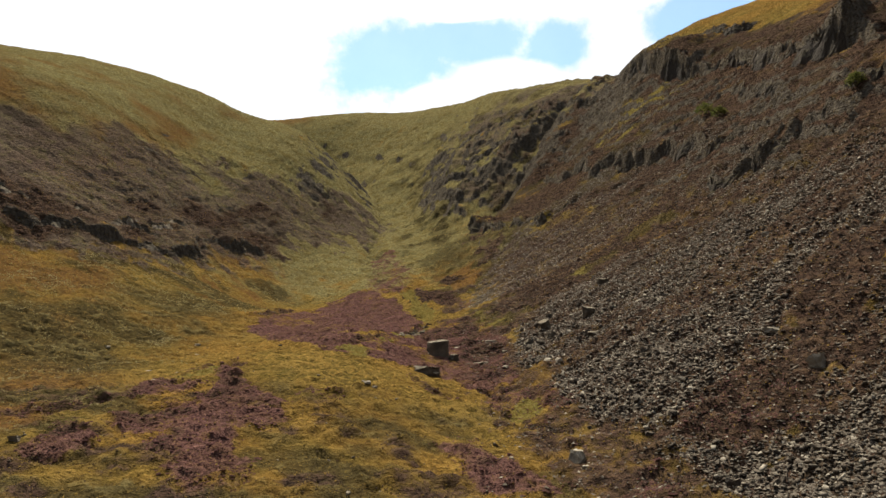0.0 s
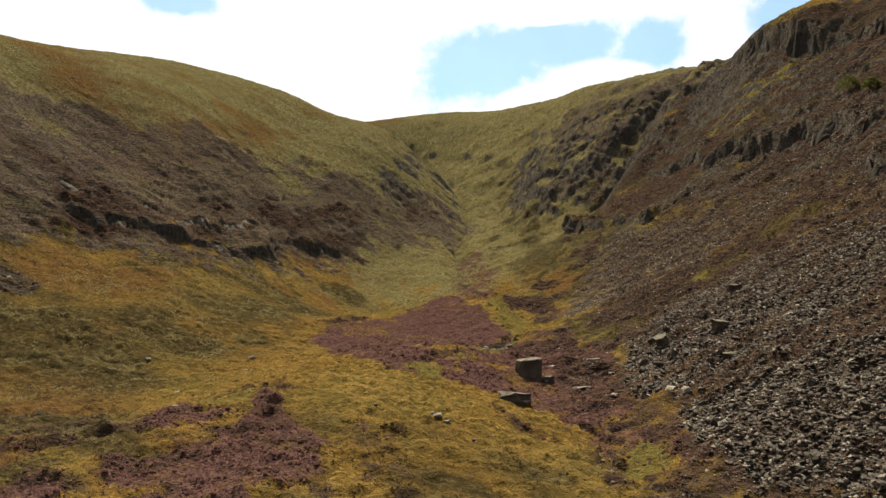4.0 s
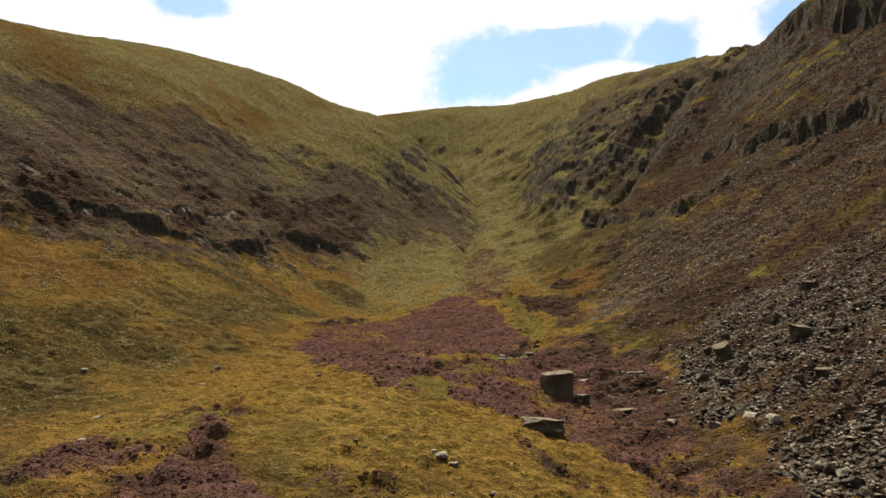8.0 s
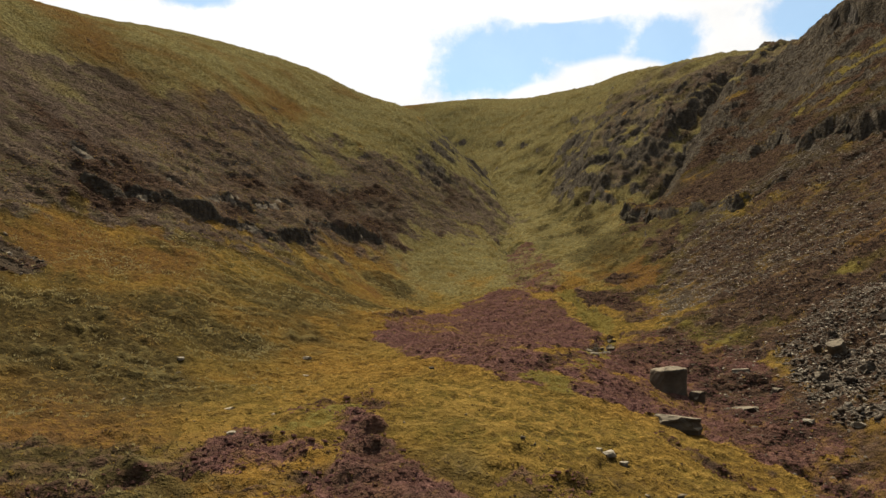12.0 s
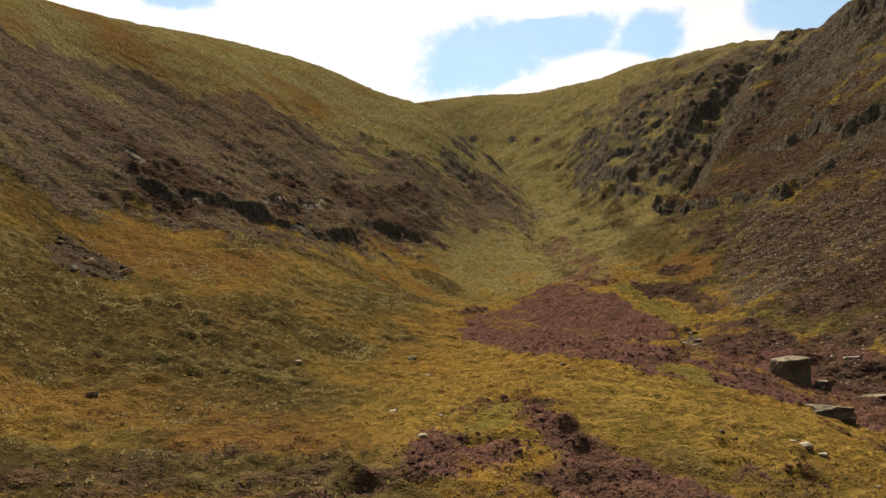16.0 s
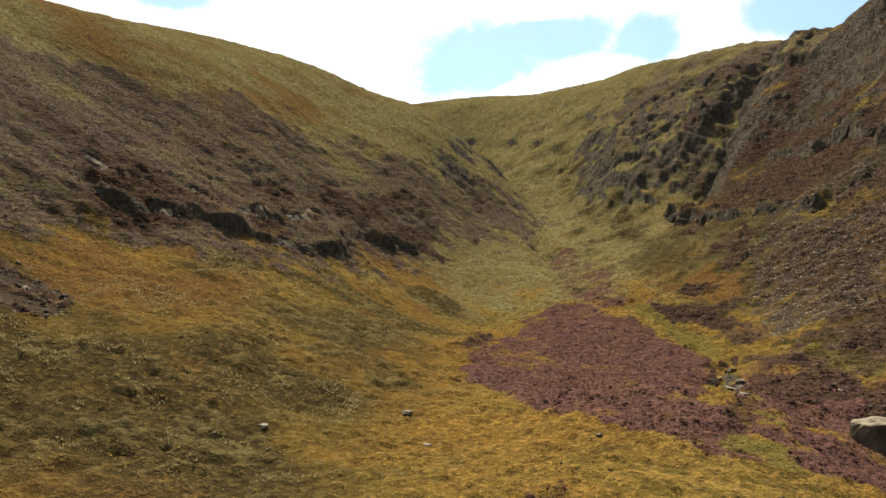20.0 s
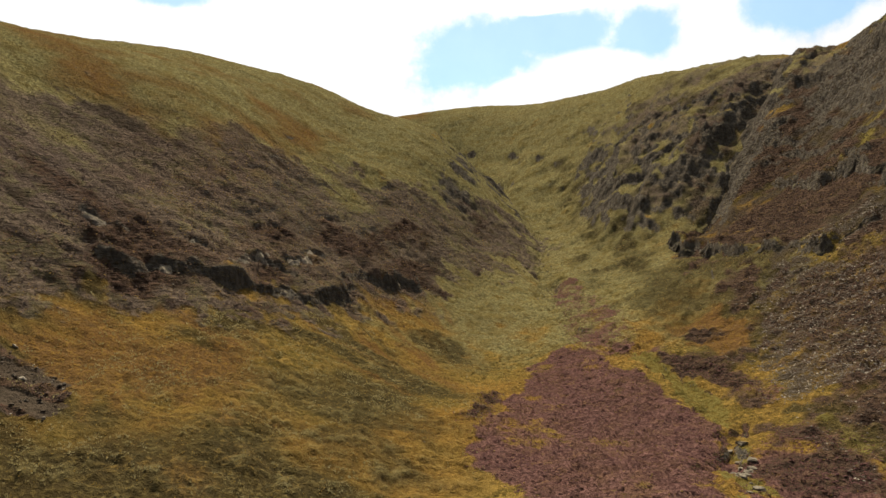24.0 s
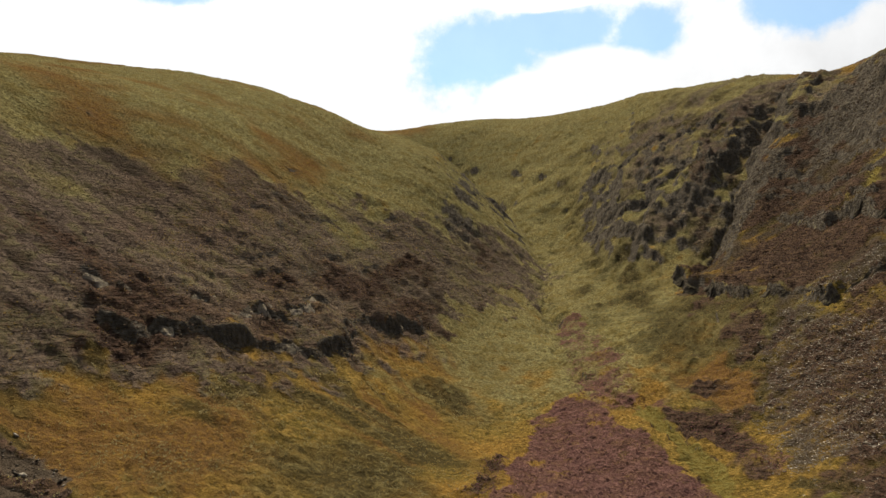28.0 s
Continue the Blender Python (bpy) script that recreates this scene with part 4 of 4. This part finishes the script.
big_boulder()
build_boulder("boulder", -3.3, 121.5, (5.0, 3.0, 1.6), 4, 5, "low tilted grey slab of rock in the grass", 0.85, (-4, 6))
build_boulder("boulder", 1.6, 136.2, (1.6, 1.4, 1.3), 40, 6, "small dark rock leaning by the big boulder", 0.2)
for bx, by, size, turn in ((-11.7, 105.0, (1.2, 0.9, 0.42), 20), (-10.6, 104.6, (0.8, 0.6, 0.35), 70), (-12.5, 105.8, (0.6, 0.5, 0.3), 130)):
    build_boulder("rock", bx, by, size, turn, 7 + turn, "small pale rock lying in golden grass", 0.1, mat=PALE_STONE, flat_top=0.3)
for k, (bx, by, sx, sy, sz, tx, ty) in enumerate((
        (21, 143, 3.0, 2.2, 2.2, 14, -20), (21, 135.5, 2.8, 1.8, 2.3, 18, 24), (17, 138, 2.2, 1.8, 1.6, 0, 10), (12, 139, 1.9, 1.6, 1.3, 8, 0), (7, 134, 3.2, 2.4, 1.2, 0, 6),
        (15, 123.5, 1.9, 1.5, 0.9, 5, 0), (18, 121, 1.4, 1.8, 0.9, 0, 8), (19.5, 118.5, 1.9, 1.2, 1.0, 9, 3), (29, 138, 3.0, 2.6, 2.4, 0, 14), (27, 125, 2.7, 1.7, 1.2, 10, 0),
        (35, 152, 2.8, 1.6, 1.9, 14, 4), (15.3, 82, 1.8, 1.5, 1.6, 0, 12), (15.6, 79, 1.3, 0.9, 0.5, 0, 5), (43, 80, 2.2, 2.0, 1.6, 0, 16), (43, 91, 2.0, 1.4, 1.0, 14, 0),
        (10, 147, 3.6, 1.0, 0.6, 0, 0), (3, 150, 2.0, 0.9, 0.5, 0, 5), (-46, 108, 1.1, 0.8, 0.4, 10, 0), (-46, 129, 0.8, 0.7, 0.35, 0, 8), (-50, 141, 1.3, 0.9, 0.5, 0, 0),
        (-42, 100, 0.9, 0.8, 0.5, 0, 0), (-62, 128, 0.9, 0.8, 0.45, 6, 0), (-45, 73, 1.4, 1.1, 0.9, 0, 9), (11, 126, 1.5, 0.9, 0.5, 0, 0), (-75, 107, 1.2, 0.9, 0.5, 4, 6))):
    q = 0.72 if bx > 9 and by > 120 else 0.9
    build_boulder("rock", bx, by, (sx * q, sy * q, sz * q * (1 if bx > 9 else 0.7)), 37 * k, 20 + k, "angular pale grey rock lying on the slope" if bx > 9 else "small weathered rock in the moor grass", 0.22 * sz * q, (tx, ty), mat=PALE_STONE if sz < 1.1 or by < 83 else None, square=0.9, flat_top=0.2)


rng = random.Random(17)
for k in range(26):
    v = rng.random()
    bx, by = -4 - 8 * v + rng.uniform(-1.6, 1.6), 181 - 32 * v + rng.uniform(-1.5, 1.5)
    s = rng.uniform(0.4, 1.0)
    build_boulder("rock", bx, by, (s * 1.4, s, s * 0.6), rng.uniform(0, 180), 300 + k, "small pale stone lying in the grassy gully", 0.15 * s, (rng.uniform(-12, 12), rng.uniform(-12, 12)), square=0.9, flat_top=0.2)


# ---- scattered cover ----
def cloud_mesh(name, verts, faces, mat, label, category):
    mesh = bpy.data.meshes.new(name)
    k = faces.shape[1]
    mesh.vertices.add(len(verts))
    mesh.vertices.foreach_set("co", verts.astype(np.float32).ravel())
    mesh.loops.add(faces.size)
    mesh.loops.foreach_set("vertex_index", faces.astype(np.int32).ravel())
    mesh.polygons.add(len(faces))
    mesh.polygons.foreach_set("loop_start", np.arange(len(faces), dtype=np.int32) * k)
    mesh.update(calc_edges=True)
    mesh.materials.append(mat)
    return tagged(new(name, mesh), label, category, kind="stuff")


def scatter(n, box, share, seed, bias=1.0):
    """About n places in a box of the plan, thick where share() is high, thinner with distance."""
    g = np.random.default_rng(seed)
    x0, x1, y0, y1 = box
    x, y = g.uniform(x0, x1, n * 4), y0 + (y1 - y0) * g.uniform(0, 1, n * 4) ** bias
    zone = {k: sample(k, x, y) for k in ("heather", "scree", "lush", "brown", "moss", "hazed")}
    keep = g.uniform(0, 1, n * 4) < share(zone, x, y)
    x, y = x[keep][:n], y[keep][:n]
    return x, y, sample("z", x, y), g


def build_stones(n, box, share, seed, size, bias):
    x, y, z, g = scatter(n, box, share, seed, bias)
    n = len(x)
    corner = np.array([(a, b, c) for c in (-1, 1) for b in (-1, 1) for a in (-1, 1)], float)
    v = corner[None] * 0.5 + g.uniform(-0.24, 0.24, (n, 8, 3))
    s = (size[0] + (size[1] - size[0]) * g.uniform(0, 1, n) ** 4.5) * (0.68 - 0.5 * smooth(y, 115, 195))
    v *= (s[:, None] * np.stack([g.uniform(0.8, 1.8, n), g.uniform(0.6, 1.1, n), g.uniform(0.3, 0.75, n)], 1))[:, None]
    a, b = g.uniform(0, 6.28, n), g.uniform(-0.9, 0.9, n)
    ca, sa, cb, sb = np.cos(a)[:, None], np.sin(a)[:, None], np.cos(b)[:, None], np.sin(b)[:, None]
    vx, vy, vz = v[..., 0], v[..., 1], v[..., 2]
    vx, vz = vx * cb + vz * sb, -vx * sb + vz * cb
    vx, vy = vx * ca - vy * sa, vx * sa + vy * ca
    v = np.stack([vx + x[:, None], vy + y[:, None], vz + (z + s * 0.16)[:, None]], 2).reshape(-1, 3)
    quad = np.array([(0, 2, 3, 1), (4, 5, 7, 6), (0, 1, 5, 4), (2, 6, 7, 3), (0, 4, 6, 2), (1, 3, 7, 5)])
    f = (np.arange(n)[:, None, None] * 8 + quad[None]).reshape(-1, 4)
    return v, f


v, f = build_stones(60000, (4, 85, 50, 250), lambda zn, x, y: zn["scree"] * (1 - 0.5 * zn["heather"]), 1, (0.13, 0.8), 1.3)
cloud_mesh("scree", v, f, SCREE_STONE, "loose slope of broken grey stones", "scree")
v, f = build_stones(5000, (-180, -30, 130, 380), lambda zn, x, y: zn["scree"], 2, (0.4, 1.6), 1.0)
cloud_mesh("scree", v, f, SCREE_STONE, "scattered grey stones among dark heather", "scree")
v, f = build_stones(380, (-60, 40, 60, 240), lambda zn, x, y: 0.25 * (1 - zn["scree"]), 3, (0.15, 0.7), 1.0)
cloud_mesh("field_stones", v, f, BOULDER, "small loose stones lying in the moor grass", "stones")

v, f = build_stones(900, (-46, -16, 282, 420), lambda zn, x, y: smooth(-np.abs(from_line([p[:2] for p in GORGE], x, y)[0]), -3.5, -1.0), 5, (0.6, 2.2), 1.0)
cloud_mesh("stream_stones", v, f, BOULDER, "pale broken stones along the bed of the stream", "stones")


def build_grit(n, box, share, seed, size, bias):
    """Small chips of stone: low pyramids."""
    x, y, z, g = scatter(n, box, share, seed, bias)
    n = len(x)
    base = np.array([(-1, -1, -0.2), (1, -1, -0.2), (1, 1, -0.2), (-1, 1, -0.2), (0, 0, 0.9)], float) * 0.5
    v = base[None] + g.uniform(-0.25, 0.25, (n, 5, 3))
    s = g.uniform(size[0], size[1], n)
    a = g.uniform(0, 6.28, n)
    v = v * (s[:, None] * np.stack([g.uniform(0.8, 1.6, n), g.uniform(0.7, 1.1, n), g.uniform(0.5, 1.0, n)], 1))[:, None]
    ca, sa = np.cos(a)[:, None], np.sin(a)[:, None]
    v = np.stack([v[..., 0] * ca - v[..., 1] * sa + x[:, None], v[..., 0] * sa + v[..., 1] * ca + y[:, None], v[..., 2] + z[:, None] + 0.05], 2)
    tri = np.array([(0, 1, 4), (1, 2, 4), (2, 3, 4), (3, 0, 4)])
    return v.reshape(-1, 3), (np.arange(n)[:, None, None] * 5 + tri[None]).reshape(-1, 3)


v, f = build_grit(64000, (4, 80, 50, 250), lambda zn, x, y: np.clip(zn["scree"] + 0.1 * zn["brown"] * (x < 70), 0, 1), 4, (0.13, 0.36), 1.2)
cloud_mesh("scree_grit", v, f, SCREE_STONE, "small broken chips of grey stone on the slope", "scree")

# single stones along the toe of the scree, each of its own
STONES = [rock_mesh("stone", 100 + k, SCREE_STONE, 0.9, 0.1, 1) for k in range(8)]
sx, sy, sz, g = scatter(290, (14, 62, 66, 152), lambda zn, x, y: zn["scree"] * np.where(x < 34, 1, 0.5), 12, 1.2)
for k in range(len(sx)):
    ob = new("stone", STONES[k % 8])
    s = 0.4 + 0.6 * g.uniform() ** 2
    ob.location, ob.scale = (sx[k], sy[k], sz[k] - 0.15 * s), (s * g.uniform(0.9, 1.4), s * g.uniform(0.7, 1.1), s * g.uniform(0.45, 0.9))
    ob.rotation_euler = (g.uniform(-0.4, 0.4), g.uniform(-0.4, 0.4), g.uniform(0, 6.28))
    tagged(ob, "angular grey stone lying on the scree", "stone", "stones of the scree")


def build_blades(n, blades, box, share, seed, bias, tall, wide, splay):
    x, y, z, g = scatter(n, box, share, seed, bias)
    n = len(x)
    a = g.uniform(0, 6.28, (n, blades))
    h = g.uniform(tall[0], tall[1], (n, 1)) * g.uniform(0.6, 1.1, (n, blades))
    r = g.uniform(0.2, 1, (n, blades)) * h * splay
    ox, oy = x[:, None] + 0.3 * h * np.cos(a), y[:, None] + 0.3 * h * np.sin(a)
    w, t = g.uniform(wide[0], wide[1], (n, blades)), a + 1.57 + g.uniform(-0.6, 0.6, (n, blades))
    low = z[:, None] - 0.1 + np.zeros((n, blades))
    p1 = np.stack([ox + w * np.cos(t), oy + w * np.sin(t), low], 2)
    p2 = np.stack([ox - w * np.cos(t), oy - w * np.sin(t), low], 2)
    p3 = np.stack([ox + r * np.cos(a), oy + r * np.sin(a), low + h + 0.1], 2)
    v = np.stack([p1, p2, p3], 2).reshape(-1, 3)
    return v, np.arange(len(v)).reshape(-1, 3)


v, f = build_blades(54000, 4, (-125, 60, 50, 330), lambda zn, x, y: (1 - np.maximum(zn["scree"], 0.85 * zn["heather"])) * (1 - 0.5 * zn["lush"]) * (1 - 0.6 * zn["brown"]) * 0.8, 21, 1.5, (0.07, 0.2), (0.035, 0.1), 1.9)
cloud_mesh("moor_grass", v, f, TUSSOCK, "golden and green tussocks of moor grass", "grass")
def build_cushions(n, box, share, seed, bias, size):
    x, y, z, g = scatter(n, box, share, seed, bias)
    n = len(x)
    ring = np.arange(6) * math.tau / 6
    base = np.concatenate([[(0, 0, 0.8)], np.stack([0.6 * np.cos(ring), 0.6 * np.sin(ring), 0 * ring + 0.55], 1), np.stack([np.cos(ring + 0.5), np.sin(ring + 0.5), 0 * ring - 0.25], 1)])
    v = base[None] + g.uniform(-0.2, 0.2, (n, 13, 3))
    s = size[0] + (size[1] - size[0]) * g.uniform(0, 1, n) ** 1.6
    v = v * (s[:, None] * np.stack([g.uniform(0.8, 1.3, n), g.uniform(0.8, 1.3, n), g.uniform(0.3, 0.55, n)], 1))[:, None] + np.stack([x, y, z], 1)[:, None]
    k = np.arange(6)
    k2 = (k + 1) % 6
    tri = np.concatenate([np.stack([0 * k, 1 + k, 1 + k2], 1), np.stack([1 + k, 7 + k, 1 + k2], 1), np.stack([1 + k2, 7 + k, 7 + k2], 1)])
    return v.reshape(-1, 3), (np.arange(n)[:, None, None] * 13 + tri[None]).reshape(-1, 3)


v, f = build_blades(24000, 5, (-118, -30, 66, 235), lambda zn, x, y: (1 - zn["scree"]) * (1 - 0.8 * zn["heather"]) * (1 - zn["hazed"]) * (0.15 + 0.85 * zn["lush"]) * smooth(fbm(x / 2.6, y / 2.0, 2, 44) + 0.6 * fbm(x / 15, y / 12, 2, 45), 0.0, 0.6) * smooth(-x, 34, 56), 22, 1.1, (0.1, 0.3), (0.035, 0.075), 1.3)
cloud_mesh("bracken", v, f, BRACKEN, "pale tufts of grass and browning bracken on the slope", "bracken")
v, f = build_cushions(16000, (-60, 40, 48, 305), lambda zn, x, y: zn["heather"] * (1 - zn["scree"]), 31, 1.2, (0.14, 0.3))
cloud_mesh("heather", v, f, HEATHER, "cushions of purple flowering heather over the valley floor", "heather")
v, f = build_blades(32000, 5, (-60, 40, 48, 305), lambda zn, x, y: zn["heather"] * (1 - zn["scree"]), 34, 1.3, (0.09, 0.22), (0.05, 0.11), 1.7)
cloud_mesh("heather", v, f, HEATHER, "sprigs of purple flowering heather over the valley floor", "heather")
v, f = build_blades(16000, 6, (20, 110, 50, 340), lambda zn, x, y: np.maximum(zn["heather"], zn["brown"]) * 0.8, 32, 1.2, (0.2, 0.5), (0.08, 0.18), 1.4)
cloud_mesh("heather", v, f, BROWN_HEATHER, "brown heather on the steep slope above the scree", "heather")
v, f = build_blades(14000, 6, (-185, -30, 140, 375), lambda zn, x, y: np.maximum(0.8 * zn["hazed"], zn["brown"]) * 0.8, 33, 1.0, (0.14, 0.34), (0.07, 0.15), 1.6)
cloud_mesh("heather", v, f, HAZED_HEATHER, "dark heather over the shaded hillside", "heather")


v, f = build_blades(9000, 6, (-85, 14, 50, 125), lambda zn, x, y: zn["brown"] * (1 - 0.7 * zn["heather"]) * 0.9, 35, 1.2, (0.06, 0.15), (0.05, 0.1), 2.2)
cloud_mesh("heather", v, f, BROWN_HEATHER, "brown heather and peat tufts in the golden grass", "heather")


# ---- shrubs on the slope ----
def build_shrub(x, y, wide, tall, seed):
    rng = random.Random(seed)
    z = ground_at(x, y)
    shrub = tagged(new("shrub"), "rounded green shrub on the rocky brown slope", "shrub", "shrubs on the slope")
    shrub.location = (x, y, z)
    tips = []
    for _ in range(5):
        bm = bmesh.new()
        a, lean = rng.uniform(0, 6.28), rng.uniform(0.15, 0.6)
        end = Vector((math.cos(a) * wide * 0.4 * lean * 1.6, math.sin(a) * wide * 0.4 * lean * 1.6, tall * rng.uniform(0.5, 0.8)))
        bmesh.ops.create_cone(bm, segments=6, radius1=0.12, radius2=0.03, depth=1.0, cap_ends=True)
        turn = end.to_track_quat("Z", "Y").to_matrix().to_4x4()
        bmesh.ops.transform(bm, verts=bm.verts[:], matrix=Matrix.Translation(end * 0.5) @ turn @ Matrix.Diagonal((1, 1, end.length + 0.3, 1)))
        part("stem", bm, BARK, shrub)
        tips.append(end)
    bm = bmesh.new()
    for _ in range(900):
        a, b, r = rng.uniform(0, 6.28), rng.uniform(-0.2, 1.5), rng.uniform(0.55, 1.0) * (0.85 + 0.25 * rng.random())
        c = Vector((math.cos(a) * math.cos(b) * wide * 0.5 * r, math.sin(a) * math.cos(b) * wide * 0.5 * r, tall * (0.3 + 0.7 * max(0, math.sin(b)) * r) + rng.uniform(-0.3, 0.2)))
        d = [Vector((rng.uniform(-1, 1), rng.uniform(-1, 1), rng.uniform(-0.6, 1))).normalized() * rng.uniform(0.2, 0.42) for _ in range(3)]
        bm.faces.new([bm.verts.new(c + e) for e in d])
    part("crown", bm, LEAF, shrub)


for k, (x, y, wide, tall) in enumerate(((85, 216, 6.5, 4.2), (83, 200, 5.0, 3.2), (88, 142, 4.5, 3.0))):
    build_shrub(x, y, wide, tall, 70 + k)
